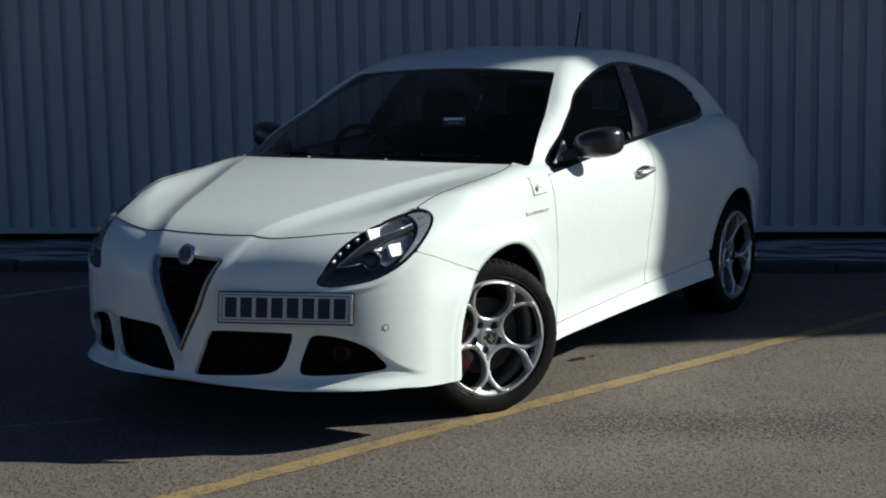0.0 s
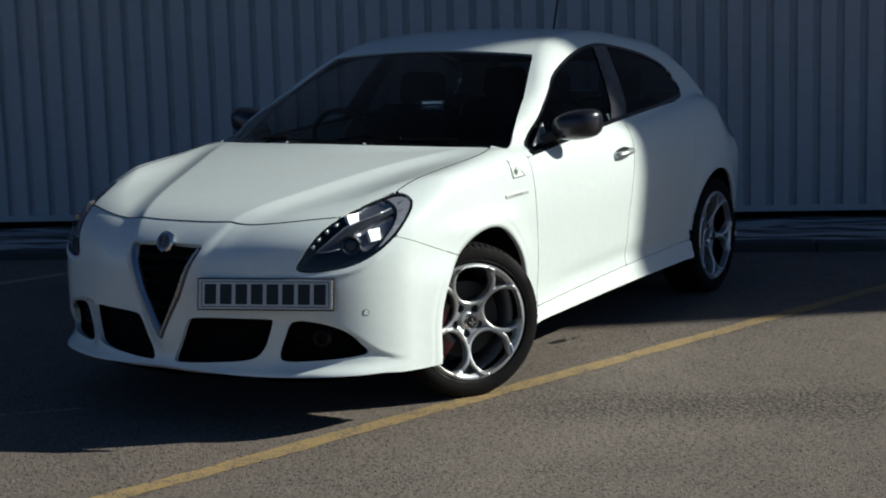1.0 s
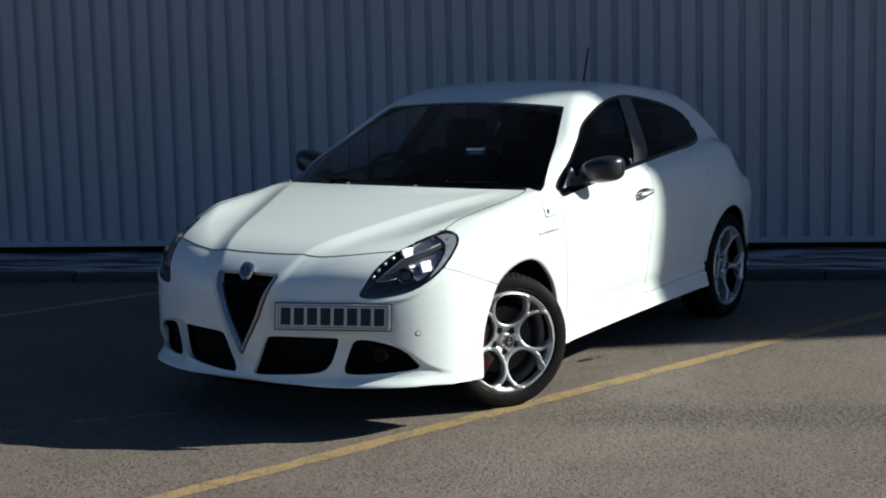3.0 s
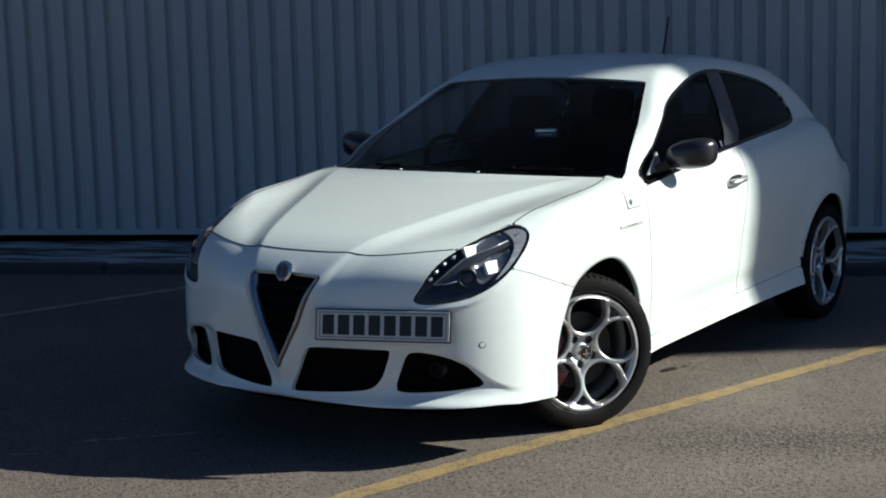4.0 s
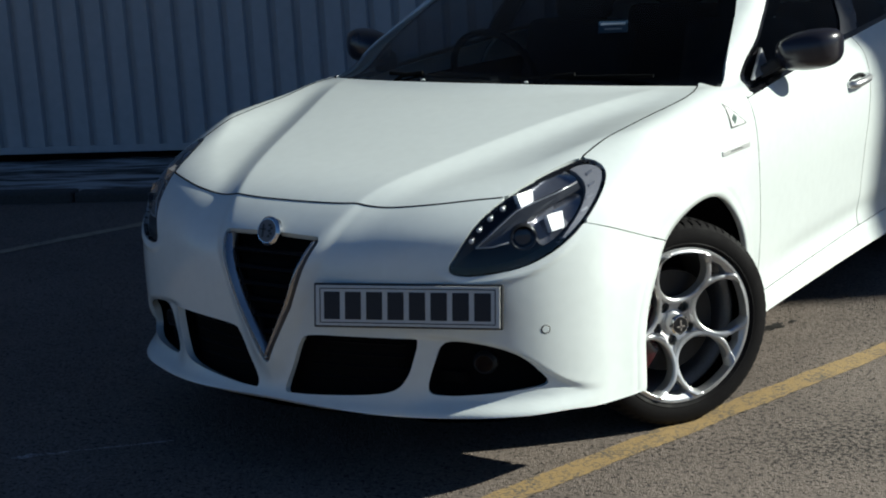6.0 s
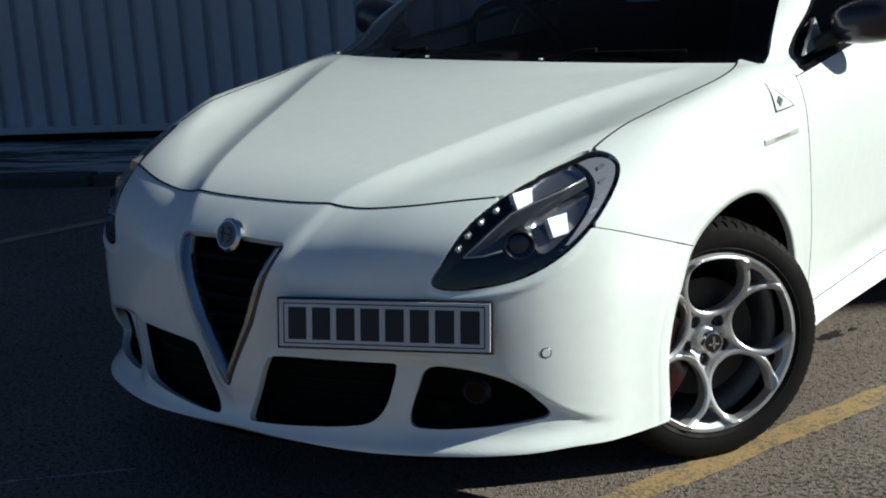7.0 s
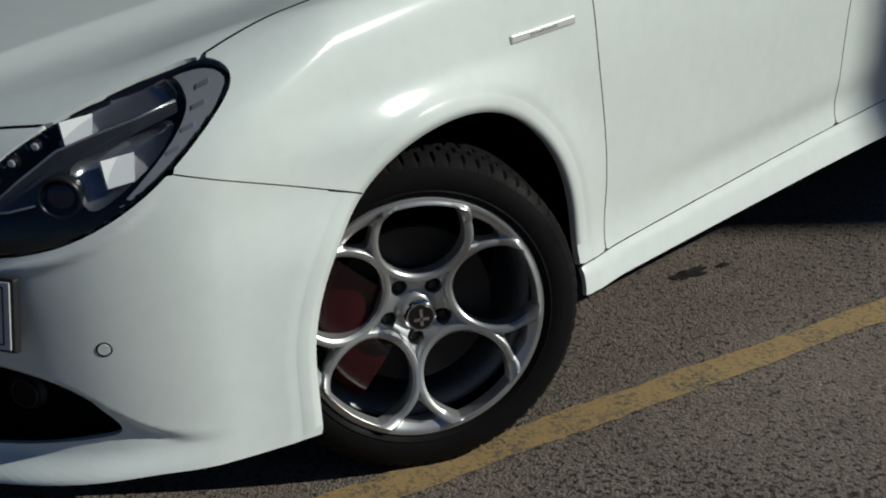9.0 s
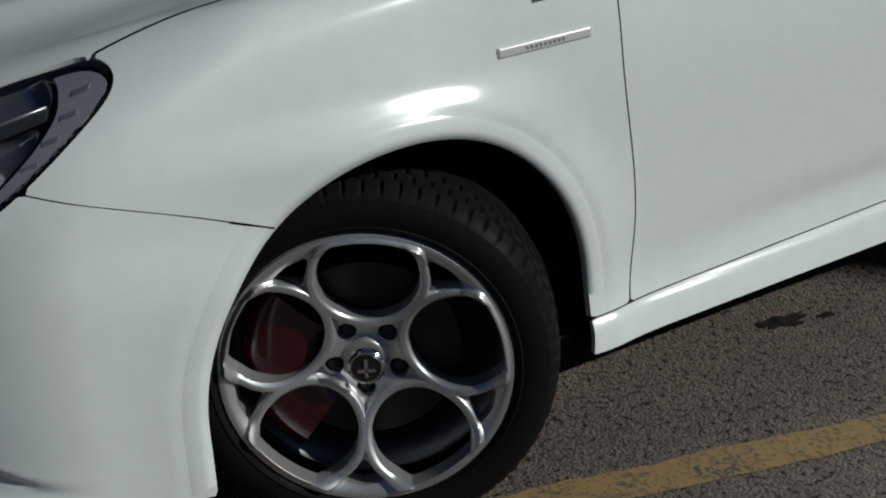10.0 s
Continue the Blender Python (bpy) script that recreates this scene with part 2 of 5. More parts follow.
def streaked(name, dark, pale):
    """Bare ground with long pale and dark streaks along its own x."""
    m = material(name, pale, 0.95, bump=0.9, bump_scale=40)
    n, l = m.node_tree.nodes, m.node_tree.links
    tc, mp = n.new("ShaderNodeTexCoord"), n.new("ShaderNodeMapping")
    mp.inputs["Scale"].default_value = (0.9, 7.0, 1.0)
    l.new(tc.outputs["Object"], mp.inputs[0])
    t, r = n.new("ShaderNodeTexNoise"), n.new("ShaderNodeValToRGB")
    t.inputs["Scale"].default_value, t.inputs["Detail"].default_value, t.inputs["Roughness"].default_value = 1.3, 7, 0.65
    l.new(mp.outputs[0], t.inputs["Vector"])
    r.color_ramp.elements[0].position, r.color_ramp.elements[1].position = 0.43, 0.58
    r.color_ramp.elements[0].color, r.color_ramp.elements[1].color = (*dark, 1), (*pale, 1)
    l.new(t.outputs[0], r.inputs[0])
    l.new(r.outputs[0], n["Principled BSDF"].inputs["Base Color"])
    return m


DIRT = streaked("dirt", (0.045, 0.036, 0.030), (0.47, 0.45, 0.43))


# ---- mesh helpers ----
def part(name, bm, mat, parent=None, label="", smooth=False):
    me = bpy.data.meshes.new(name)
    bm.to_mesh(me)
    bm.free()
    if smooth:
        me.shade_smooth()
    return link(name, me, mat, parent, label)


def link(name, me, mat, parent=None, label=""):
    me.materials.append(mat)
    ob = new(name, me)
    if parent:
        ob.parent = parent
    return tagged(ob, label)


def raw(name, verts, faces, mat, parent=None, label="", smooth=False):
    me = bpy.data.meshes.new(name)
    me.from_pydata([tuple(v) for v in verts], [], [tuple(f) for f in faces])
    if smooth:
        me.shade_smooth()
    return link(name, me, mat, parent, label)


def empty(name, label, category, group="", kind=""):
    ob = new(name)
    ob.empty_display_size = 0.1
    return tagged(ob, label, category, group, kind)


def box(bm, cx, cy, cz, sx, sy, sz, m=None, bevel=0.0):
    made = bmesh.ops.create_cube(bm, size=1.0)["verts"]
    for v in made:
        v.co = Vector((v.co.x * sx, v.co.y * sy, v.co.z * sz))
    if bevel:
        edges = list({e for v in made for e in v.link_edges})
        res = bmesh.ops.bevel(bm, geom=edges, offset=bevel, segments=2, affect="EDGES", profile=0.5)
        made = list({v for f in res["faces"] for v in f.verts} | {v for v in made if v.is_valid})
    for v in made:
        p = v.co + Vector((cx, cy, cz))
        v.co = m @ p if m else p
    return made


def lathe(profile, steps, axis="x", centre=(0, 0, 0), arc=(0.0, 2 * math.pi)):
    """Verts and faces of a turned shape: profile rows (along the axis, radius)."""
    full = abs(arc[1] - arc[0] - 2 * math.pi) < 1e-6
    count = steps if full else steps + 1
    verts, faces = [], []
    for i in range(count):
        a = arc[0] + (arc[1] - arc[0]) * i / steps
        for h, r in profile:
            verts.append((centre[0] + h, centre[1] + r * math.cos(a), centre[2] + r * math.sin(a)))
    k = len(profile)
    for i in range(steps):
        j = (i + 1) % count
        for q in range(k - 1):
            faces.append((i * k + q, i * k + q + 1, j * k + q + 1, j * k + q))
    return verts, faces


def tube(path, radius, sides=8, closed=False):
    """Verts and faces of a round bar along a path."""
    pts = [Vector(p) for p in path]
    verts, faces = [], []
    n = len(pts)
    for i, p in enumerate(pts):
        a, b = pts[(i - 1) % n if closed else max(0, i - 1)], pts[(i + 1) % n if closed else min(n - 1, i + 1)]
        t = (b - a).normalized()
        s = t.cross(Vector((0.13, 0.21, 0.97))).normalized()
        u = s.cross(t)
        for k in range(sides):
            w = 2 * math.pi * k / sides
            verts.append(p + (s * math.cos(w) + u * math.sin(w)) * radius)
    for i in range(n if closed else n - 1):
        for k in range(sides):
            a, b = i * sides, ((i + 1) % n) * sides
            faces.append((a + k, a + (k + 1) % sides, b + (k + 1) % sides, b + k))
    if not closed:
        faces.append(tuple(range(sides))[::-1])
        faces.append(tuple((n - 1) * sides + k for k in range(sides)))
    return verts, faces


def spline(xs, ys):
    """A natural cubic through the points, straight past its ends."""
    x, y = np.asarray(xs, float), np.asarray(ys, float)
    n = len(x)
    h = np.diff(x)
    a, r = np.eye(n), np.zeros(n)
    for i in range(1, n - 1):
        a[i, i - 1:i + 2] = h[i - 1], 2 * (h[i - 1] + h[i]), h[i]
        r[i] = 6 * ((y[i + 1] - y[i]) / h[i] - (y[i] - y[i - 1]) / h[i - 1])
    m = np.linalg.solve(a, r)
    c = np.linspace(x[0], x[-1], 3001)
    i = np.clip(np.searchsorted(x, c) - 1, 0, n - 2)
    d, e = x[i + 1] - c, c - x[i]
    v = (m[i] * d ** 3 + m[i + 1] * e ** 3) / (6 * h[i]) + (y[i] / h[i] - m[i] * h[i] / 6) * d + (y[i + 1] / h[i] - m[i + 1] * h[i] / 6) * e
    far = 10.0
    c = np.concatenate([[c[0] - far], c, [c[-1] + far]])
    v = np.concatenate([[v[0] - far * (v[1] - v[0]) / (c[2] - c[1])], v, [v[-1] + far * (v[-1] - v[-2]) / (c[2] - c[1])]])
    return lambda q: np.interp(q, c, v)


def smax(a, b, k):
    h = np.clip(0.5 + 0.5 * (a - b) / k, 0, 1)
    return b + (a - b) * h + k * h * (1 - h)


def smin(a, b, k):
    return -smax(-a, -b, k)


def ramp01(t):
    t = np.clip(t, 0, 1)
    return t * t * (3 - 2 * t)


def inside(poly, u, v, rounding=0.0):
    """Signed distance to a polygon, positive inside; corners rounded."""
    p = np.asarray(poly, float)
    if rounding:
        p = shrink(p, rounding)
    best = np.full(np.shape(u), 1e9)
    odd = np.zeros(np.shape(u), bool)
    for i in range(len(p)):
        (x0, y0), (x1, y1) = p[i], p[(i + 1) % len(p)]
        dx, dy = x1 - x0, y1 - y0
        t = np.clip(((u - x0) * dx + (v - y0) * dy) / (dx * dx + dy * dy + 1e-12), 0, 1)
        best = np.minimum(best, np.hypot(u - x0 - t * dx, v - y0 - t * dy))
        cross = (y0 > v) != (y1 > v)
        odd ^= cross & (u < x0 + (v - y0) * dx / (dy if abs(dy) > 1e-12 else 1e-12))
    return np.where(odd, best, -best) + rounding


def shrink(p, d):
    """A polygon with its sides moved inwards by d."""
    area = sum(p[i][0] * p[(i + 1) % len(p)][1] - p[(i + 1) % len(p)][0] * p[i][1] for i in range(len(p)))
    s = 1 if area > 0 else -1
    out = []
    for i in range(len(p)):
        a, b, c = p[i - 1], p[i], p[(i + 1) % len(p)]
        e0, e1 = (b - a) / np.linalg.norm(b - a), (c - b) / np.linalg.norm(c - b)
        n0, n1 = s * np.array((-e0[1], e0[0])), s * np.array((-e1[1], e1[0]))
        w = n0 + n1
        out.append(b + w * d / max(0.3, 1 + n0 @ n1))
    return np.array(out)


def closed(points, steps=8):
    """A smooth closed outline through the points."""
    p = [np.array(q, float) for q in points]
    n, out = len(p), []
    for i in range(n):
        a, b, c, d = p[i - 1], p[i], p[(i + 1) % n], p[(i + 2) % n]
        for k in range(steps):
            t = k / steps
            out.append(0.5 * (2 * b + (c - a) * t + (2 * a - 5 * b + 4 * c - d) * t * t + (3 * b - a - 3 * c + d) * t ** 3))
    return np.array(out)


# ---- the shape of the car's body, as one level function (negative inside) ----
nose = spline([0.10, 0.17, 0.21, 0.26, 0.33, 0.45, 0.57, 0.65, 0.70, 0.75, 0.80, 0.86], [-0.84, -0.885, -0.887, -0.87, -0.866, -0.868, -0.864, -0.85, -0.828, -0.785, -0.72, -0.60])
tail = spline([0.1, 0.3, 0.5, 0.7, 0.9, 1.0, 1.2], [3.30, 3.40, 3.43, 3.40, 3.33, 3.26, 2.95])
side_plan = spline([-0.95, -0.8, -0.65, -0.5, -0.35, -0.2, 0.0, 0.4, 1.0, 1.7, 2.3, 2.7, 3.0, 3.3, 3.5], [0.60, 0.70, 0.785, 0.842, 0.875, 0.893, 0.901, 0.897, 0.893, 0.893, 0.897, 0.892, 0.860, 0.775, 0.68])
side_tuck = spline([0.12, 0.20, 0.30, 0.40, 0.55, 0.70, 0.80, 0.90, 1.0, 1.1], [-0.02, 0.0, -0.022, -0.022, -0.010, 0.0, -0.002, -0.018, -0.062, -0.13])
hood = spline([-0.95, -0.8, -0.7, -0.5, -0.3, -0.1, 0.15, 0.5, 1.0], [0.60, 0.715, 0.779, 0.852, 0.902, 0.942, 0.982, 1.015, 1.04])
belt = spline([0.2, 0.6, 1.0, 1.6, 2.3, 2.8, 3.2, 3.5], [0.965, 0.968, 0.995, 1.02, 1.07, 1.078, 0.985, 0.90])
roofline = spline([0.0, 0.15, 0.45, 0.8, 1.1, 1.3, 1.6, 2.0, 2.4, 2.72, 2.85, 2.95, 3.1, 3.3], [0.92, 0.985, 1.125, 1.268, 1.380, 1.436, 1.473, 1.469, 1.428, 1.349, 1.258, 1.155, 0.98, 0.80])


crease_x = spline([-0.9, -0.7, -0.5, -0.3, -0.1, 0.1, 0.3, 0.5], [0.175, 0.230, 0.315, 0.398, 0.475, 0.56, 0.64, 0.70])


brow_z = spline([0.3, 0.42, 0.52, 0.60, 0.687, 0.745, 0.79, 0.833, 0.87, 0.92], [0.432, 0.434, 0.430, 0.416, 0.388, 0.340, 0.290, 0.262, 0.250, 0.240])


lid_z = spline([-0.30, -0.257, -0.222, -0.15, -0.06, 0.026, 0.103, 0.2], [0.630, 0.605, 0.597, 0.602, 0.620, 0.659, 0.715, 0.80])


def level(x, y, z):
    x = np.abs(x)
    # lower body
    w = side_plan(y) + side_tuck(z) * (1 - (1 - ramp01((y - 0.1) / 0.35)) * ramp01((0.82 - z) / 0.3)) * ramp01((y + 0.75) / 0.5)
    w = w + 0.010 * np.exp(-((np.hypot(y - 0.075, (z - 0.31) * 0.94) - 0.38) / 0.07) ** 2) + 0.012 * np.exp(-((np.hypot(y - 2.635, (z - 0.315) * 0.94) - 0.38) / 0.07) ** 2)
    w = w + 0.007 * ramp01((0.262 + 0.037 * y - z) / 0.025) * ramp01((y - 0.3) / 0.1) * ramp01((2.35 - y) / 0.1)
    # a long hollow low on the doors
    w = w - 0.0065 * np.exp(-((z - 0.325 - 0.030 * y) / 0.040) ** 2) * ramp01((y - 0.50) / 0.5) * ramp01((2.25 - y) / 0.3)
    w = w - 0.040 * ramp01((z - 0.72) / 0.2) * ramp01((y - 2.75) / 0.3)
    # a flat flange round the front arch
    rim = np.hypot((y - 0.077) * np.where(y < 0.077, 0.94, 1.0), np.where(y < 0.077, np.maximum(z - 0.31, 0), z - 0.31) * 0.942)
    w = w - 0.0016 * ramp01((0.408 - rim) / 0.022) * ramp01((rim - 0.2) / 0.08)
    # the wing flares out over the front wheel, under a crease
    bulge = np.exp(-((y - 0.08) / 0.30) ** 2) * (1 - ramp01((z - 0.685) / 0.088))
    w = w - 0.031 * ramp01((y + 0.52) / 0.40) * (1 - ramp01((y - 0.12) / 0.42)) * ramp01((z - 0.50) / 0.14) * (1 - bulge)
    side = x - w
    c = crease_x(y)
    soft = np.logaddexp(0, (x - c) / 0.0035) * 0.0035 - 1.25 * np.logaddexp(0, (x - c - 0.08) / 0.022) * 0.022
    top_front = hood(y) - 0.042 * x * x - 0.25 * soft * ramp01((0.45 - y) / 0.4) + (0.024 - 0.020 * ramp01((y + 0.45) / 0.7)) * np.exp(-((x - 0.76) / 0.13) ** 2) * ramp01((y + 0.75) / 0.5)
    top = np.where(y < 0.2, top_front, np.where(y > 0.75, belt(y), top_front + (belt(y) - top_front) * ramp01((y - 0.2) / 0.55)))
    f = smax(side, (z - top) * 0.95, 0.07)
    front = nose(z) + 0.40 * x * x + 1.3 * np.maximum(x - 0.62, 0) ** 2
    # shield: the middle of the nose stands proud and runs up into the bonnet
    shield = 0.024 * ramp01((0.06 + 0.17 + (z - 0.69) * 0.42 - x) / 0.07) * ramp01((z - 0.24) / 0.12)
    front = front - shield - 0.012 * np.exp(-(x / 0.032) ** 2 - ((z - 0.735) / 0.028) ** 2)
    # hollow round the fog lamp and the lower lip
    front = front + 0.021 * ramp01((brow_z(x) + 0.010 - z) / 0.030) * ramp01((z - 0.200) / 0.05) * ramp01((x - 0.40) / 0.1) * ramp01((0.90 - x) / 0.10)
    front = front - 0.010 * np.exp(-((z - 0.212) / 0.018) ** 2) * ramp01((0.86 - x) / 0.12)
    f = smax(f, (front - y) * 0.93, 0.055)
    # the lip under the headlamp
    a = 0.8 * y + 0.6 * x
    f = f - 0.006 * np.exp(-((z - lid_z(a) + 0.017) / 0.010) ** 2) * ramp01((a + 0.30) / 0.06) * ramp01((0.10 - a) / 0.08) * ramp01((x - 0.3) / 0.1)
    f = smax(f, y - (tail(z) - 0.28 * x * x), 0.12)
    f = smax(f, 0.15 - z, 0.03)
    # cabin
    screen = roofline(np.where(y < 1.3, y - 0.30 * x * x * ramp01((1.3 - y) / 0.5), y)) - 0.085 * x * x
    zc = np.maximum(z, 0.93)
    gw = 0.812 + 0.022 * ramp01((zc - 1.0) / 0.1) - 0.50 * (zc - 0.98) - 0.10 * np.maximum(zc - 1.2, 0) - 0.035 * np.maximum(y - 1.4, 0) ** 2 * 1.1 - 0.05 * ramp01((1.0 - y) / 0.8)
    g = smax(x - gw, (z - screen) * 0.9, 0.075 - 0.038 * ramp01((1.3 - y) / 0.4))
    g = smax(g, 0.75 - z, 0.02)
    return smin(f, g, 0.028)


def shoot(origin, way):
    """Distance along each ray from inside the body to its skin."""
    ts = np.linspace(0.10, 1.35, 26)
    lo, hi = np.full(len(way), ts[0]), np.full(len(way), ts[-1])
    found = np.zeros(len(way), bool)
    for t in ts:
        p = origin + way * t
        v = level(p[:, 0], p[:, 1], p[:, 2]) > 0
        hit = v & ~found
        hi[hit] = t
        found |= v
        lo[~found] = t
    for _ in range(17):
        mid = (lo + hi) / 2
        p = origin + way * mid[:, None]
        v = level(p[:, 0], p[:, 1], p[:, 2]) > 0
        hi, lo = np.where(v, mid, hi), np.where(v, lo, mid)
    return origin + way * ((lo + hi) / 2)[:, None]


def skin():
    """A grid over the half body, x >= 0: points, outward normals and quads."""
    phi = np.linspace(-math.pi / 2, math.pi / 2, 301)
    rows = []
    y0, y1 = -0.12, 2.75
    for psi in np.linspace(0.004, math.pi / 2, 170)[:-1]:
        rows.append((y0, psi, -1))
    for y in np.concatenate([np.arange(y0, 0.66, 0.010), np.arange(0.67, 1.75, 0.016), np.arange(1.76, y1, 0.03)]):
        rows.append((y, math.pi / 2, -1))
    for psi in np.linspace(math.pi / 2, 0.02, 44):
        rows.append((y1, psi, 1))
    org, way = [], []
    for y, psi, s in rows:
        o = np.zeros((len(phi), 3))
        o[:, 1], o[:, 2] = y, 0.42
        w = np.stack([np.sin(psi) * np.cos(phi), np.full(len(phi), s * math.cos(psi)), np.sin(psi) * np.sin(phi)], 1)
        org.append(o)
        way.append(w)
    p = shoot(np.concatenate(org), np.concatenate(way))
    p[np.abs(p[:, 0]) < 1e-6, 0] = 0.0
    n = normals(p)
    k, r = len(phi), len(rows)
    i = (np.arange(r - 1)[:, None] * k + np.arange(k - 1)[None, :]).ravel()
    quads = np.stack([i, i + 1, i + k + 1, i + k], 1)[:, ::-1]
    return p, n, quads


def normals(p):
    e = 0.003
    g = np.stack([level(p[:, 0] + e * a, p[:, 1] + e * b, p[:, 2] + e * c) - level(p[:, 0] - e * a, p[:, 1] - e * b, p[:, 2] - e * c) for a, b, c in ((1, 0, 0), (0, 1, 0), (0, 0, 1))], 1)
    return g / np.maximum(np.linalg.norm(g, axis=1), 1e-9)[:, None]


def clip(p, n, quads, d):
    """The part of a grid where d > 0, cut cleanly along d = 0: points, normals, faces and cut edges."""
    pos = d > 0
    s = pos[quads].sum(1)
    faces = [tuple(q) for q in quads[s == 4]]
    newp, newn, cache, cuts = [], [], {}, []
    def cross(a, b):
        key = (a, b) if a < b else (b, a)
        if key not in cache:
            t = d[a] / (d[a] - d[b])
            cache[key] = len(p) + len(newp)
            newp.append(p[a] + (p[b] - p[a]) * t)
            w = n[a] + (n[b] - n[a]) * t
            newn.append(w / max(1e-9, np.linalg.norm(w)))
        return cache[key]
    for q in quads[(s > 0) & (s < 4)]:
        out, marks = [], []
        for k in range(4):
            a, b = int(q[k]), int(q[(k + 1) % 4])
            if pos[a]:
                out.append(a)
            if pos[a] != pos[b]:
                c = cross(a, b)
                out.append(c)
                marks.append(c)
        if len(out) >= 3:
            faces.append(tuple(out))
            if len(marks) == 2:
                i0, i1 = out.index(marks[0]), out.index(marks[1])
                cuts.append((marks[0], marks[1]) if (i0 + 1) % len(out) == i1 else (marks[1], marks[0]))
    allp = np.concatenate([p, np.array(newp).reshape(-1, 3)])
    alln = np.concatenate([n, np.array(newn).reshape(-1, 3)])
    return allp, alln, faces, cuts


def panel(name, d, mat, parent, rim=0.0, sides="lr", lift=0.0, label="", both=False, source=None):
    """Panels cut out of the body's skin where d > 0, one for each side, or one across both, with a turned-in edge."""
    bp, bn, bq = source or BODY
    p, n, faces, cuts = clip(bp, bn, bq, d)
    if not faces:
        return []
    used = np.unique(np.concatenate([np.array(f) for f in faces]))
    where = np.full(len(p), -1)
    where[used] = np.arange(len(used))
    v, m = p[used] + n[used] * lift, n[used]
    fs = [tuple(int(where[i]) for i in f) for f in faces]
    if rim:
        base = len(v)
        ev, en = [], []
        for a, b in cuts:
            a, b = where[a], where[b]
            pa, pb = v[a], v[b]
            q = [pa, pb, pb - m[b] * rim, pa - m[a] * rim]
            w = np.cross(q[1] - q[0], q[2] - q[0])
            w = w / max(1e-9, np.linalg.norm(w))
            fs.append((base + len(ev) + 3, base + len(ev) + 2, base + len(ev) + 1, base + len(ev)))
            ev += q
            en += [-w] * 4
        if ev:
            v, m = np.concatenate([v, np.array(ev)]), np.concatenate([m, np.array(en)])
    made = []
    mirror = np.array((-1.0, 1.0, 1.0))
    def build(v, m, fs):
        me = bpy.data.meshes.new(name)
        me.from_pydata(v.tolist(), [], fs)
        me.shade_smooth()
        me.normals_split_custom_set_from_vertices(m.tolist())
        made.append(link(name, me, mat, parent, label))
    if both:
        k = len(v)
        build(np.concatenate([v, v * mirror]), np.concatenate([m, m * mirror]), fs + [tuple(i + k for i in f[::-1]) for f in fs])
    else:
        if "l" in sides:
            build(v, m, fs)
        if "r" in sides:
            build(v * mirror, m * mirror, [f[::-1] for f in fs])
    return made


BODY = skin()
bx, by, bz = BODY[0][:, 0], BODY[0][:, 1], BODY[0][:, 2]

# outlines
GAP = 0.0022
front_only = -0.25 - by
V_SHAPE = [(-0.180, 0.694), (0.0, 0.699), (0.180, 0.694), (0.103, 0.50), (0.0, 0.318), (-0.103, 0.50)]
d_grille = np.minimum(inside(V_SHAPE, bx, bz, 0.012), front_only)
INTAKE = closed([(0.052, 0.254), (0.085, 0.330), (0.115, 0.395), (0.150, 0.418), (0.30, 0.423), (0.440, 0.421), (0.456, 0.408), (0.445, 0.360), (0.428, 0.312), (0.395, 0.275), (0.33, 0.260), (0.20, 0.250), (0.09, 0.245)], 4)
d_intake = np.minimum(inside(INTAKE, bx, bz), front_only)
FOG = closed([(0.478, 0.272), (0.495, 0.345), (0.528, 0.408), (0.62, 0.405), (0.70, 0.370), (0.735, 0.325), (0.757, 0.284), (0.72, 0.272), (0.62, 0.262), (0.52, 0.258)], 4)
d_fog = np.minimum(inside(FOG, bx, bz), front_only)
lamp_a = by * 0.8 + bx * 0.6
LAMP = closed([(-0.257, 0.613), (-0.236, 0.655), (-0.178, 0.724), (-0.100, 0.777), (-0.005, 0.818), (0.088, 0.849), (0.155, 0.866), (0.196, 0.860), (0.208, 0.836), (0.178, 0.793), (0.103, 0.717), (0.026, 0.661), (-0.06, 0.622), (-0.15, 0.604), (-0.222, 0.599)], 4)
d_lamp = np.minimum(inside(LAMP, lamp_a, bz), np.minimum(-0.1 - by, bx - 0.3))
seam_y = spline([0.0, 0.23, 0.34, 0.45, 0.59, 0.66, 0.72, 0.78, 0.84, 0.9], [-0.716, -0.704, -0.682, -0.651, -0.588, -0.545, -0.48, -0.38, -0.10, 0.6])
hood_x = spline([-0.8, -0.555, -0.32, -0.16, 0.05, 0.18, 0.27, 0.37, 0.45], [0.73, 0.73, 0.729, 0.744, 0.752, 0.762, 0.766, 0.744, 0.71])
base_y = lambda x: 0.192 + 0.35 * x * x
d_bonnet = np.minimum.reduce([by - seam_y(bx), hood_x(by) - bx, base_y(bx) - 0.012 - by, bz - 0.66, -d_lamp])
d_cowl = np.minimum.reduce([base_y(bx) + 0.004 - by, by - base_y(bx) + 0.012, hood_x(by) - bx, bz - 0.66])
split_z = 0.713 - 0.353 * (by + 0.47)
ARCH_F = 0.352 - np.hypot((by - 0.077) * np.where(by < 0.077, 0.94, 1.0), np.where(by < 0.077, np.maximum(bz - 0.310, -0.03), bz - 0.310) * 0.942)
ARCH_R = 0.358 - np.hypot(by - 2.622, (bz - 0.315) * 0.955)
d_arch = np.maximum(ARCH_F, ARCH_R)
door_y = spline([0.1, 0.28, 0.44, 0.56, 0.71, 0.82, 1.0], [0.48, 0.520, 0.536, 0.524, 0.500, 0.493, 0.48])
mid_y = spline([0.1, 0.35, 0.64, 0.9, 1.05], [1.46, 1.473, 1.495, 1.56, 1.585])
LIP = 0.224 - 0.020 * ramp01(bx / 0.5) - 0.014 * ramp01((bx - 0.80) / 0.08)
